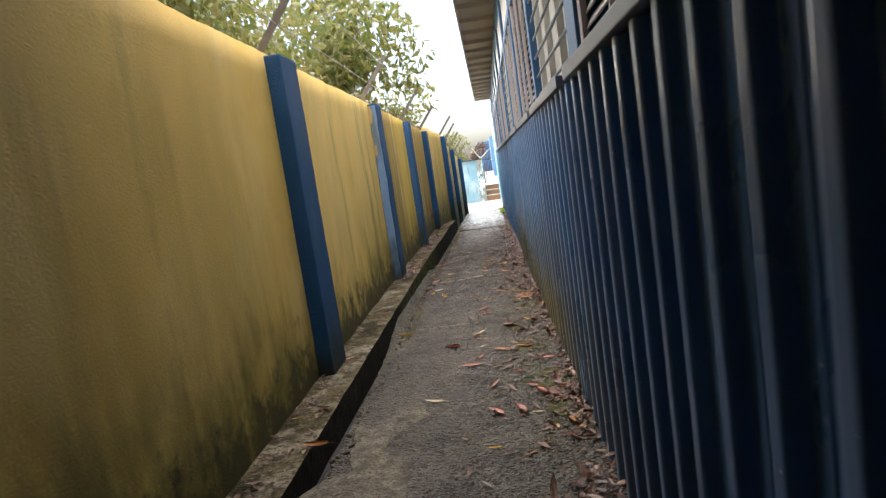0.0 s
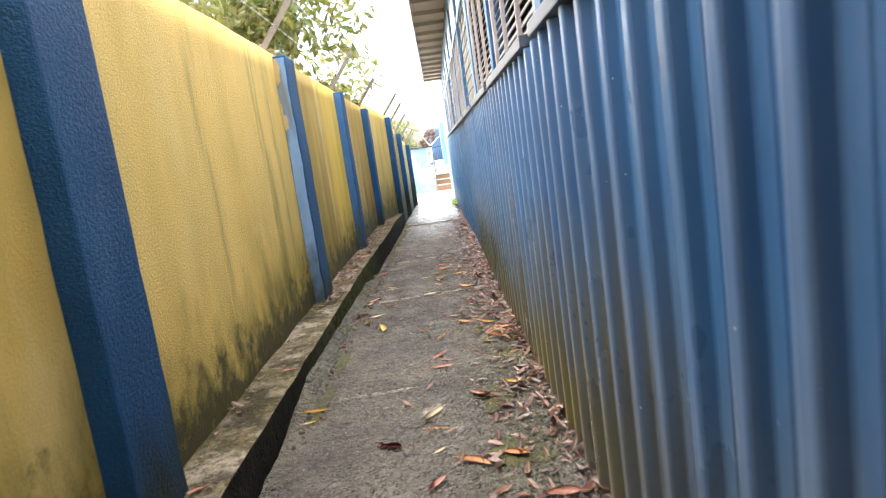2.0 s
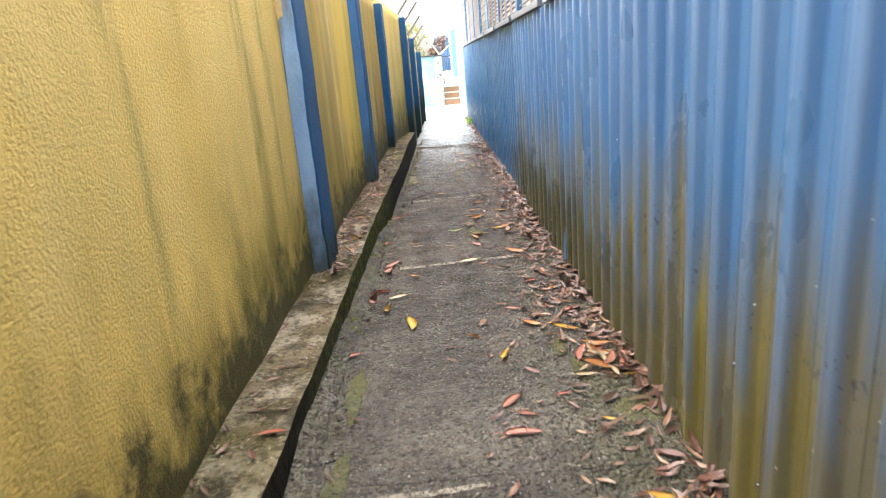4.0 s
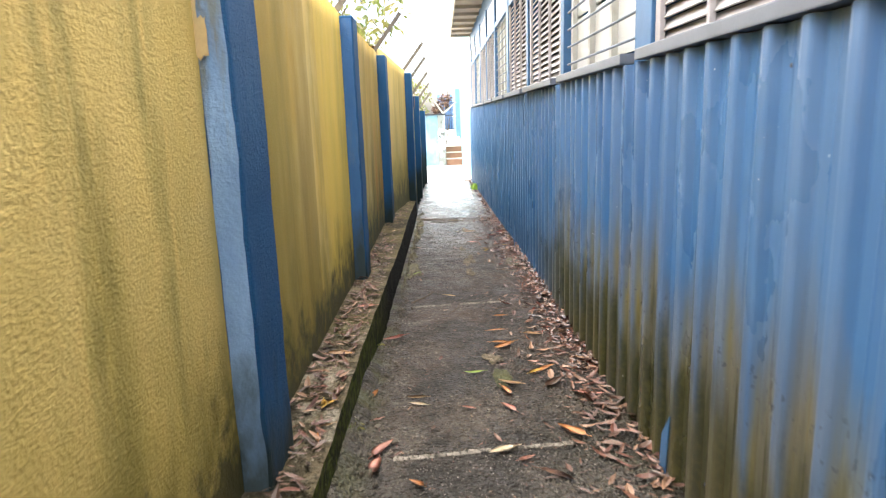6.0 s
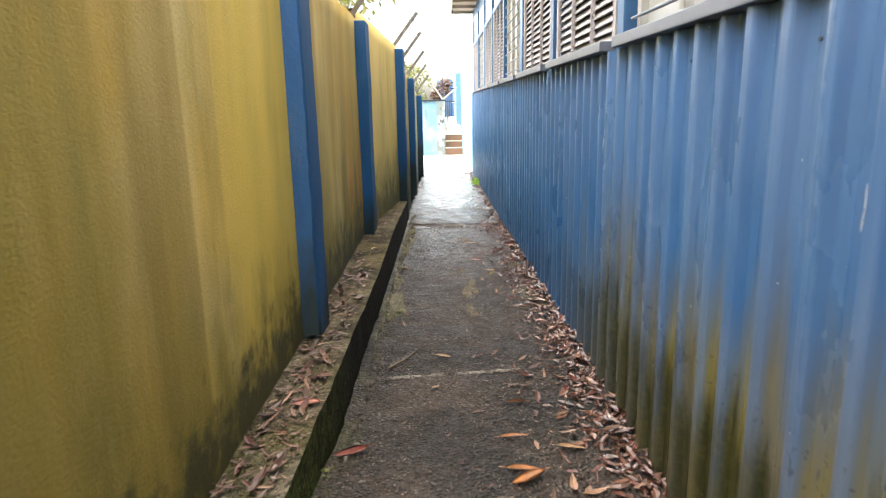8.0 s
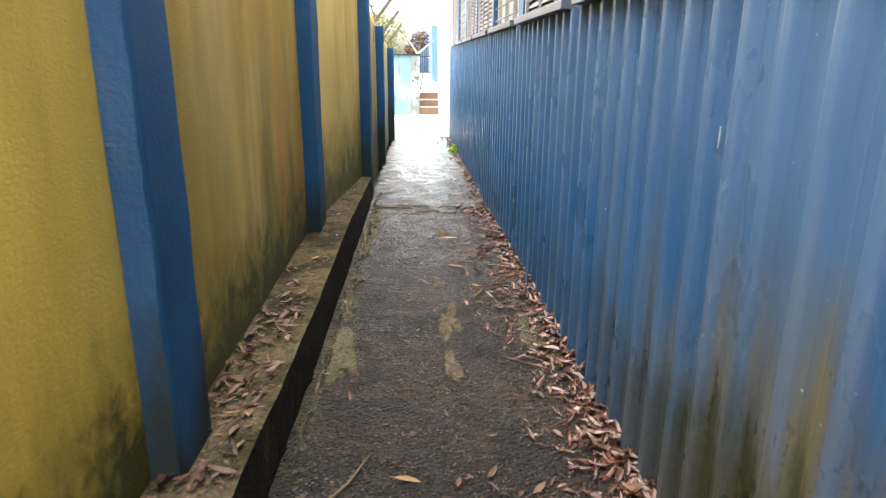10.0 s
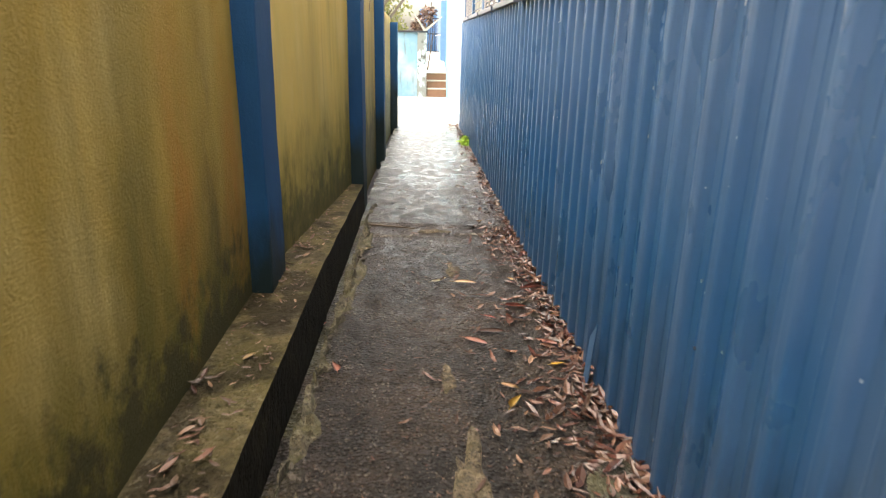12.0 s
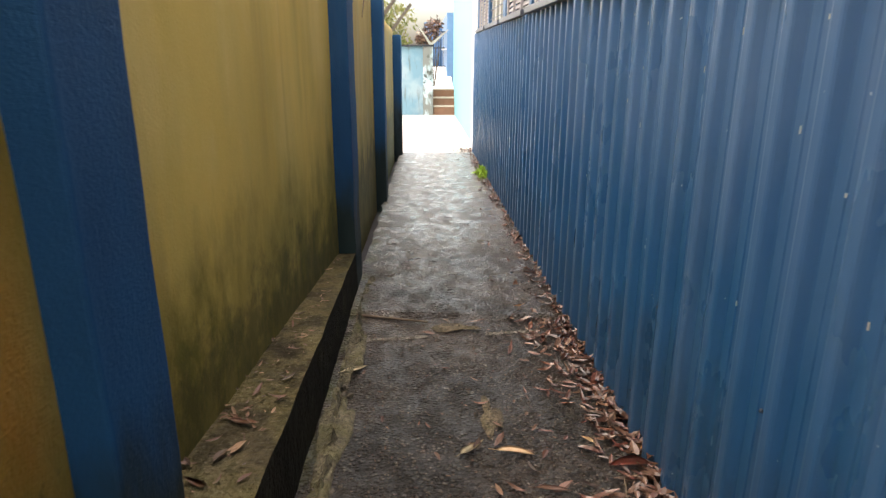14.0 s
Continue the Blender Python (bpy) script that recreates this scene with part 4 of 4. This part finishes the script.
LEAVES_E = [(-0.15, 13.68, -37, 0.154, "pink"), (-0.06, 13.8, -9, 0.158, "brown"), (-0.99, 13.88, 71, 0.106, "red"), (0.06, 13.98, -89, 0.124, "pink"), (-0.04, 14.02, -28, 0.09, "red"), (0.36, 14.04, -29, 0.112, "yellow"), (0.13, 14.18, -24, 0.145, "red"), (-0.94, 14.22, 48, 0.074, "pale"), (-0.04, 14.36, -14, 0.137, "brown"), (0.29, 14.51, -1, 0.165, "red"), (-0.15, 14.6, -22, 0.165, "tan"), (0.36, 14.61, 29, 0.14, "orange"), (-0.32, 14.63, 48, 0.157, "pale"), (0.17, 14.7, -35, 0.07, "tan"), (-0.87, 15.35, 32, 0.14, "pale"), (0.07, 16.23, 34, 0.12, "orange")]
CURB_LEAVES = [(-1.13, 8.79, 11, 0.15, "tan"), (-1.1, 8.17, 34, 0.086, "yellow"), (-1.12, 8.16, -87, 0.094, "yellow"), (-1.07, 7.96, 11, 0.07, "tan"), (-1.12, 9.98, 23, 0.114, "brown"), (-1.06, 8.31, 81, 0.124, "tan"), (-1.08, 7.87, 93, 0.086, "orange"), (-1.09, 9.72, 18, 0.13, "pink"), (-1.2, 9.49, 24, 0.088, "brown"), (-1.12, 12.89, 56, 0.07, "tan"), (-1.14, 14.31, -26, 0.086, "brown"), (-1.18, 13.97, -26, 0.091, "brown"), (-1.21, 3.28, 26, 0.07, "yellow"), (-1.0, 2.88, -10, 0.15, "orange"), (-1.09, 3.38, -38, 0.123, "brown"), (-1.14, 4.33, 32, 0.076, "pink"), (-1.08, 5.66, 3, 0.101, "red")]


def drop_leaf(x, y, z, turn, size, colour, k, label, group):
    """One leaf lying flat with its long axis turned to the given angle."""
    key = (colour, k % 4)
    if key not in shapes:
        shapes[key] = leaf_shape("fallen_leaf", 5 * k + 1, LEAF_MATS[colour])
    leaf = new("fallen_leaf", shapes[key])
    leaf.matrix_world = pose(x, y, z, random.uniform(-7, 7), random.uniform(-7, 7), turn + (180 if k % 2 else 0)) @ Matrix.Scale(size, 4)
    tagged(leaf, label, "leaf", group)


shapes = {}
for k, (x, y, turn, size, colour) in enumerate(LEAVES_A + LEAVES_B + LEAVES_C + LEAVES_D + LEAVES_E):
    drop_leaf(x, y, ground_z(y) + 0.007, turn, size, colour, k, LEAF_LABELS[colour], "single leaves on the path")
for k, (x, y, turn, size, colour) in enumerate(CURB_LEAVES):
    drop_leaf(x, y, curb_z(y) + 0.007, turn, size, colour, k, "curled fallen leaf lying on the concrete curb", "single leaves on the curb")

for k in range(14):
    c = ("pale", "pink", "pale", "orange")[k % 4]
    leaf = new("fallen_leaf", leaf_shape("fallen_leaf", 70 + k, LEAF_MATS[c]))
    x, y = 0.20 + 0.10 * math.cos(k * 2.4) * (k / 14), 6.35 + 0.22 * math.sin(k * 2.4) * (k / 14)
    leaf.matrix_world = pose(x, y, ground_z(y) + 0.008 + 0.002 * (14 - k), 10 * math.sin(k), 10 * math.cos(k), 47 * k) @ Matrix.Scale(0.11 + 0.03 * math.sin(k * 3), 4)
    tagged(leaf, "large crumpled dry leaf in a heap by the wall", "leaf", "heap of large leaves")

# ---- patches, joints and crumbs on the path ----
def crumbly(name, rgb, moss=0.0):
    """Old mortar: pitted, gritty, partly dark with dirt and grown over with moss."""
    m = material(name, 0.9)
    n = Net(m)
    c = n.mix(n.ramp(n.noise(14, 5, rough=0.65), 0.36, 0.62), tuple(v * 0.45 for v in rgb), tuple(v * 1.35 for v in rgb))
    c = n.mix(n.ramp(n.noise(70, 4, rough=0.7), 0.50, 0.60, 0.0, 0.8), c, tuple(v * 0.18 for v in rgb))
    c = n.mix(n.ramp(n.noise(9, 5), 0.50 - 0.1 * moss, 0.60, 0.0, moss), c, (0.075, 0.075, 0.015))
    n.colour(c)
    n.bump(n.math("ADD", n.noise(60, 4), n.math("MULTIPLY", n.noise(18, 4), 1.5)), 1.0, 0.02)
    return m


PALE = crumbly("pale_joint_mortar", (0.24, 0.22, 0.185))
TAN = crumbly("tan_mortar", (0.125, 0.10, 0.062), 0.2)
PATH_EDGE = crumbly("mossy_broken_edge", (0.125, 0.110, 0.068), 0.4)
GREENISH = crumbly("smooth_grey_green_cement", (0.075, 0.072, 0.048), 0.3)
MOSSY = crumbly("thin_moss", (0.055, 0.058, 0.024), 0.5)
WORN = crumbly("worn_mortar", (0.135, 0.122, 0.098), 0.1)


def patch(name, cx, cy, rx, ry, mat, seed, high=0.012, ragged=0.35, base=None):
    """A thin ragged mound laid over the ground."""
    bm = bmesh.new()
    n = 40
    rings = []
    for rr, h in ((1.0, -0.01), (0.93, 0.6), (0.75, 1.0), (0.4, 1.0)):
        ring = []
        for k in range(n):
            a = k * math.tau / n
            q = rr * (1 + ragged * noise.noise((math.cos(a) * 1.1, math.sin(a) * 1.1, seed)) + 0.22 * ragged * noise.noise((math.cos(a) * 4, math.sin(a) * 4, seed)))
            x, y = cx + rx * q * math.cos(a), cy + ry * q * math.sin(a)
            z = (ground_z(y) if base is None else base) + 0.004 + h * high * (0.6 + 0.9 * noise.noise((x * 24, y * 24, seed)))
            ring.append(bm.verts.new((x, y, z)))
        rings.append(ring)
    for p, q in zip(rings, rings[1:]):
        for k in range(n):
            bm.faces.new((p[k], p[(k + 1) % n], q[(k + 1) % n], q[k]))
    bm.faces.new(rings[-1])
    return part(name, bm, mat, path, smooth=True)


for y, spans in ((5.5, ((-0.85, -0.35),)), (8.1, ((-0.80, -0.36), (-0.33, 0.02))), (10.65, ((-0.82, -0.5), (-0.42, -0.05))), (15.82, ((-0.85, -0.50), (-0.16, 0.16)))):
    for a, b in spans:
        bm = rough_grid(a, b, -0.014, 0.014, 24, 2, lambda x, v, y=y: (x, y + 0.14 * (x + 0.4) * 0.8 + v * (1.0 + 0.7 * noise.noise((x * 9, y, 1))) + 0.008 * noise.noise((x * 6, y, 4)), ground_z(y) + 0.012 + 0.006 * noise.noise((x * 25, v * 60, y)) - (0.012 if abs(v) > 0.01 else 0)))
        part("joint", bm, PALE, path, "pale mortar joint")
patch("cement_patch", 0.27, 12.32, 0.13, 0.42, GREENISH, 3, 0.014, 0.3)
patch("mortar_patch", -0.26, 12.50, 0.060, 0.24, TAN, 4, 0.014, 1.1)
patch("mortar_patch", -0.28, 11.90, 0.045, 0.17, TAN, 5, 0.012, 1.1)
patch("mortar_patch", -0.31, 13.30, 0.035, 0.12, TAN, 6, 0.010, 0.9)
patch("mortar_patch", -0.25, 9.30, 0.06, 0.10, TAN, 7, 0.008, 0.9)
patch("mortar_patch", -0.35, 15.95, 0.14, 0.06, TAN, 8, 0.012, 0.9)
patch("mortar_patch", -0.22, 14.9, 0.05, 0.16, TAN, 9, 0.008, 0.9)
patch("mortar_patch", -0.86, 12.1, 0.07, 0.30, PATH_EDGE, 10, 0.024, 1.2)
patch("mortar_patch", -0.90, 14.7, 0.06, 0.45, PATH_EDGE, 11, 0.030, 1.2)
patch("mortar_patch", -0.90, 15.6, 0.05, 0.35, PATH_EDGE, 12, 0.030, 1.2)


def ragged_edge(x, y):
    """Broken mortar beside the slot, ragged in plan and height."""
    u = (x + 1) / 0.15
    wide = (0.040 + 0.14 * noise.noise((0, y * 2.3, 8)) + 0.06 * noise.noise((0, y * 9, 8))) * min(1, max(0, (y - 11.0) / 1.5))
    x = -0.945 + 0.02 * noise.noise((2, y * 6, 1)) + u * max(0.01, wide)
    if u < 0.01:
        return x, y, ground_z(y) - 0.05
    rise = 0.028 + 0.055 * noise.noise((x * 12, y * 7, 2)) + 0.035 * noise.noise((x * 30, y * 26, 3))
    return x, y, ground_z(y) + 0.004 + max(-0.01, rise) * (1 if u < 0.8 else (1 - u) * 3)


bm = rough_grid(-1.0, -0.85, 11.0, 16.9, 10, 220, ragged_edge)
part("mortar_edge", bm, PATH_EDGE, path, "crumbling mossy mortar edge")
patch("mortar_patch", -0.25, 5.1, 0.06, 0.11, PALE, 13, 0.006, 0.6)
patch("mortar_patch", -0.60, 3.4, 0.09, 0.16, WORN, 14, 0.010, 1.1)
patch("mortar_patch", -0.74, 2.65, 0.20, 0.42, WORN, 15, 0.016, 1.2)
patch("mortar_patch", -0.78, 3.15, 0.10, 0.16, WORN, 16, 0.014, 1.3)
for k, (x, y, rx, ry) in enumerate([(0.05, 6.52, 0.035, 0.10), (0.10, 6.28, 0.03, 0.13), (0.26, 5.9, 0.11, 0.10), (-0.88, 6.2, 0.04, 0.22), (-0.87, 5.45, 0.035, 0.28), (0.17, 3.75, 0.13, 0.17), (0.10, 4.55, 0.12, 0.13), (0.08, 5.2, 0.10, 0.16), (0.24, 3.25, 0.10, 0.12), (-0.22, 8.95, 0.05, 0.16)]):
    patch("moss_patch", x, y, rx, ry, MOSSY, 20 + k, 0.006, 0.7)


def pebbles(count, seed, y0, y1, small, large, place):
    """Tiny eight-sided stones half sunk into the slab."""
    r = np.random.default_rng(seed)
    x, y = place(r, count), r.uniform(y0, y1, count)
    size = small + (large - small) * r.random(count) ** 2.5
    turn = r.uniform(0, 6.28, count)
    shape = np.array([(1, 0, 0), (0, 1, 0), (-1, 0, 0), (0, -1, 0), (0, 0, 0.7), (0, 0, -0.7)])
    p = shape[None] * size[:, None, None] * r.uniform(0.6, 1.3, (count, 6, 1))
    px = p[..., 0] * np.cos(turn)[:, None] - p[..., 1] * 0.7 * np.sin(turn)[:, None] + x[:, None]
    py = p[..., 0] * np.sin(turn)[:, None] + p[..., 1] * 0.7 * np.cos(turn)[:, None] + y[:, None]
    base = np.array([path_top(a, b)[2] for a, b in zip(x, y)])
    pz = p[..., 2] + (base + size * 0.15)[:, None]
    tri = np.array([(0, 1, 4), (1, 2, 4), (2, 3, 4), (3, 0, 4), (1, 0, 5), (2, 1, 5), (3, 2, 5), (0, 3, 5)])
    me = bpy.data.meshes.new("aggregate")
    me.from_pydata(np.stack([px, py, pz], -1).reshape(-1, 3).tolist(), [], (tri[None] + (np.arange(count) * 6)[:, None, None]).reshape(-1, 3).tolist())
    return me


DAMP_STONES = leaf_matter("damp_aggregate", [(0.035, 0.027, 0.020), (0.080, 0.062, 0.045), (0.15, 0.118, 0.086), (0.050, 0.038, 0.027), (0.25, 0.20, 0.15), (0.065, 0.048, 0.033)])
AGGREGATE = leaf_matter("exposed_aggregate", [(0.05, 0.045, 0.038), (0.12, 0.11, 0.095), (0.22, 0.20, 0.17), (0.08, 0.07, 0.06), (0.32, 0.30, 0.26), (0.10, 0.085, 0.065)])
for seed, count, y0, y1, label in ((61, 16000, 1.5, 8.1, "grey exposed stones in the worn concrete"), (62, 22000, 8.1, 18.0, "damp brown exposed stones in the worn concrete")):
    me = pebbles(count, seed, y0, y1, 0.0022, 0.0075, lambda r, n: -0.9 + 1.25 * r.random(n))
    me.materials.append(AGGREGATE if seed == 61 else DAMP_STONES)
    tagged(new("aggregate", me), label, "stones", kind="stuff")

crumbs = bmesh.new()
for k in range(520):
    y = rng.uniform(1.5, 17)
    x = -0.93 + abs(rng.normal(0, 0.035)) if k < 300 else rng.uniform(-0.9, 0.35)
    r = rng.uniform(0.004, 0.017 if k < 300 else 0.008)
    m = pose(x, y, ground_z(y) + r * 0.5, *rng.uniform(0, 360, 3)) @ Matrix.Diagonal((r, r * 1.4, r * 0.7, 1))
    bmesh.ops.create_icosphere(crumbs, subdivisions=1, radius=1, matrix=m)
tagged(part("gravel", crumbs, plain("grit", (0.12, 0.105, 0.08), 0.9, vary=0.5, scale=60)), "small concrete crumbs and grit on the path", "gravel", kind="stuff")


def twig(points, r, label, group=""):
    bm = bmesh.new()
    for i, (a, b) in enumerate(zip(points, points[1:])):
        limb(bm, a, b, r * (1 - 0.2 * i), r * (0.8 - 0.2 * i), 0.08, i)
    t = part("twig", bm, BARK, smooth=True)
    return tagged(t, label, "twig", group)


def floor_twig(x0, y0, x1, y1, r):
    xm, ym = (x0 + x1) / 2 + 0.02, (y0 + y1) / 2 - 0.02
    twig([(x0, y0, ground_z(y0) + r), (xm, ym, ground_z(ym) + r * 1.5), (x1, y1, ground_z(y1) + r)], r, "thin dark twig lying on the path", "twigs on the path")


for t in ((-0.97, 17.1, -0.69, 17.32, 0.012), (-0.83, 10.73, -0.65, 11.09, 0.008), (-0.95, 16.15, -0.5, 16.02, 0.010), (0.0, 12.0, 0.2, 11.85, 0.006), (0.15, 14.2, 0.25, 14.45, 0.006), (-0.5, 10.4, -0.42, 10.7, 0.005)):
    floor_twig(*t)
twig([(-1.07, 17.9, 1.95), (-0.99, 18.0, 1.75), (-1.0, 17.7, 1.42)], 0.006, "thin dry twig hanging over the wall")

# ---- small weed at the sheet wall ----
weed = new("weed", leaf_cloud("weed", [(0, 0, 0.10, 0.13), (0.02, -0.15, 0.07, 0.09), (0, 0.2, 0.06, 0.08)], 160, 0.07, plain("fresh_green", (0.30, 0.50, 0.03), 0.5), 5))
weed.location = (0.30, 21.5, ground_z(21.5))
tagged(weed, "bright green weed growing at the sheet wall's foot", "weed", kind="stuff")
for i, (x, y, z) in enumerate(((-0.99, 9.6, -0.30), (-0.97, 6.9, -0.20), (-1.0, 8.3, -0.24))):
    w = new("weed", leaf_cloud("weed", [(0, 0, 0.05, 0.05)], 14, 0.03, FOLIAGE, 50 + i))
    w.location = (x, y, z)
    tagged(w, "tiny green seedling growing out of the drain edge", "weed", kind="stuff")

# ---- marks and fixings on the sheet wall ----
bm = bmesh.new()
bmesh.ops.create_cone(bm, segments=8, radius1=0.007, radius2=0.005, depth=0.007, cap_ends=True)
bmesh.ops.rotate(bm, verts=bm.verts, matrix=Matrix.Rotation(radians(-90), 3, "Y"))
SCREW = mesh_of("screw", bm, plain("dull_screw", (0.07, 0.085, 0.11), 0.5, 0.3))
for k, sheet in enumerate([o for o in wall_right.children if o.name.startswith("sheet")]):
    for j, z in enumerate((1.36, 0.30 - 0.02 * (k % 5), -0.02 - 0.026 * sheet.location.y + 0.14)):
        for r in ((0, 2) if j != 1 else (1,)):
            share("screw", SCREW, sheet, pose(-0.008, r * PITCH + 0.03 + 0.012 * ((k + j) % 3), z))
for k in range(34):
    drip_y = -4.1 + PITCH * random.randrange(84, 110) + random.uniform(0.012, 0.088)
    drip_z, tall = random.uniform(0.35, 1.40), random.uniform(0.006, 0.022)
    boxed("paint_drip", (0.374 + wall_bow(drip_y), 0.3765 + wall_bow(drip_y), drip_y, drip_y + random.uniform(0.003, 0.006), drip_z, drip_z + tall), PANE, wall_right, "pale paint drip")
SCRATCH = plain("bare_white_scratch", (0.72, 0.72, 0.70), 0.6)
for y, z0, z1, w in ((8.285, 0.82, 1.0, 0.0028), (8.293, 1.02, 1.15, 0.003), (8.46, 0.96, 1.06, 0.002), (10.60, 0.98, 1.04, 0.002)):
    bm = rough_grid(-1, 1, z0, z1, 1, 14, lambda u, z, y=y, w=w, z0=z0: (0.3695, y + u * w * (0.5 + abs(noise.noise((z * 14, y, 0))) * 1.6) + 0.012 * noise.noise((z * 9, 0, 3)), z))
    part("scratch", bm, SCRATCH, wall_right)
for y, z, turn in ((7.88, -0.30, 6), (13.25, -0.36, 12), (3.2, -0.14, -6)):
    bm = bmesh.new()
    box(bm, -0.002, 0.002, -0.035, 0.035, -0.06, 0.30)
    for v in bm.verts:
        if v.co.z > 0.2 and v.co.y > 0:
            v.co.z -= 0.12
    bmesh.ops.rotate(bm, verts=bm.verts, matrix=Matrix.Rotation(radians(turn), 3, "X"))
    bmesh.ops.translate(bm, verts=bm.verts, vec=(0.338, y, z + 0.06))
    part("flap", bm, POST, wall_right, "bent sheet offcut")

# chipped paint on one pilaster
CHIP = plain("bare_cream_plaster", (0.55, 0.42, 0.20), 0.85, vary=0.3, scale=30)
for x, z, w, h in ((-1.265, 1.52, 0.028, 0.07), (-1.27, 1.93, 0.030, 0.11), (-1.28, 1.62, 0.014, 0.06)):
    bm = bmesh.new()
    ring = [bm.verts.new((x + w * math.cos(a) * (1 + 0.5 * noise.noise((math.cos(a) * 2, math.sin(a) * 2, z))), 7.488, z + h * math.sin(a) * (1 + 0.5 * noise.noise((math.cos(a) * 3, math.sin(a) * 3, z + 4))))) for a in [k * math.tau / 24 for k in range(24)]]
    bm.faces.new(ring)
    part("chipped_paint", bm, CHIP, wall_left, "bare cream plaster where blue paint chipped")

# ---- barbed wire and dry creeper on the wall top ----
for dx, dz in ((0.17, 0.22), (0.33, 0.42)):
    bm = bmesh.new()
    ys = [1.0 + 0.8 * i for i in range(30)]
    off = [(-1.36 if y < 14 else -1.36 + 0.2 * min(1, (y - 14) / 2.7), 2.04 if y < 16.7 else 2.0 - (y - 16.7) * 0.075) for y in ys]
    pts = [(x + dx, y, z + dz + 0.02 * noise.noise((y, dx, 0))) for y, (x, z) in zip(ys, off)]
    for i, (a, b) in enumerate(zip(pts, pts[1:])):
        limb(bm, a, b, 0.0025, 0.0025, 0.0, i)
        for u in (0.15, 0.4, 0.65, 0.9):
            c = Vector(a).lerp(Vector(b), u)
            box(bm, c.x - 0.015, c.x + 0.015, c.y - 0.002, c.y + 0.002, c.z - 0.002, c.z + 0.002)
            box(bm, c.x - 0.002, c.x + 0.002, c.y - 0.002, c.y + 0.002, c.z - 0.015, c.z + 0.015)
    tagged(part("barbed_wire", bm, STEEL), "strand of barbed wire strung above the wall", "barbed wire", "wire strands above the wall")
CREEPER = see_through(leaf_matter("dry_creeper_leaves", [(0.16, 0.15, 0.07), (0.24, 0.22, 0.13), (0.12, 0.15, 0.05), (0.20, 0.14, 0.08)]), 0.3)
clumps = [(-1.62 + 0.2 * min(1, max(0, (y - 14) / 2.7)) + rng.uniform(-0.1, 0.05), y, (2.02 if y < 16.7 else 2.0 - (y - 16.7) * 0.075) + rng.uniform(-0.05, 0.2), rng.uniform(0.12, 0.32)) for y in np.arange(5.0, 24.0, 0.28)]
tagged(new("creeper", leaf_cloud("creeper", clumps, 5200, 0.075, CREEPER, 31)), "dry grey-green creeper behind the wall top", "creeper", kind="stuff")

# ---- beyond the steps ----
shrub = empty("dry_shrub", "brown dry shrub behind the garden wall", "shrub", at=(-0.35, 36.4, -0.9))
bm = bmesh.new()
for k in range(7):
    limb(bm, (0, 0, 0), (0.35 * math.cos(k * 2.4), 0.3 * math.sin(k * 2.4), 2.3 + 0.3 * math.sin(k * 5)), 0.03, 0.008, 0.1, k)
part("stem", bm, BARK, shrub, smooth=True)
o = new("crown", leaf_cloud("crown", [(0, 0, 2.7, 0.4), (0.15, 0, 3.0, 0.3), (-0.3, 0, 2.5, 0.25)], 700, 0.14, LITTER, 77))
o.parent = shrub
for a, n in ((44, 0.8), (-40, 0.7)):
    bm = bmesh.new()
    box(bm, -0.035, 0.035, -0.006, 0.006, 0, n, 0.002)
    for v in bm.verts:
        v.co.x *= 1.3 - v.co.z
        v.co.x += 0.15 * v.co.z ** 2
    bmesh.ops.rotate(bm, verts=bm.verts, matrix=Matrix.Rotation(radians(a), 3, "Y"))
    bmesh.ops.translate(bm, verts=bm.verts, vec=(0, -0.3, 2.3))
    part("frond", bm, EAVE, shrub, "pale dry frond")
boxed("coping", (-9, -0.25, 34.88, 35.28, 1.33, 1.39), DARK, fence, "dark stained coping", bevel=0.008)
boxed("handrail", (0.26, 0.30, 38.5, 47, 1.25, 1.29), WHITE, blue_house)
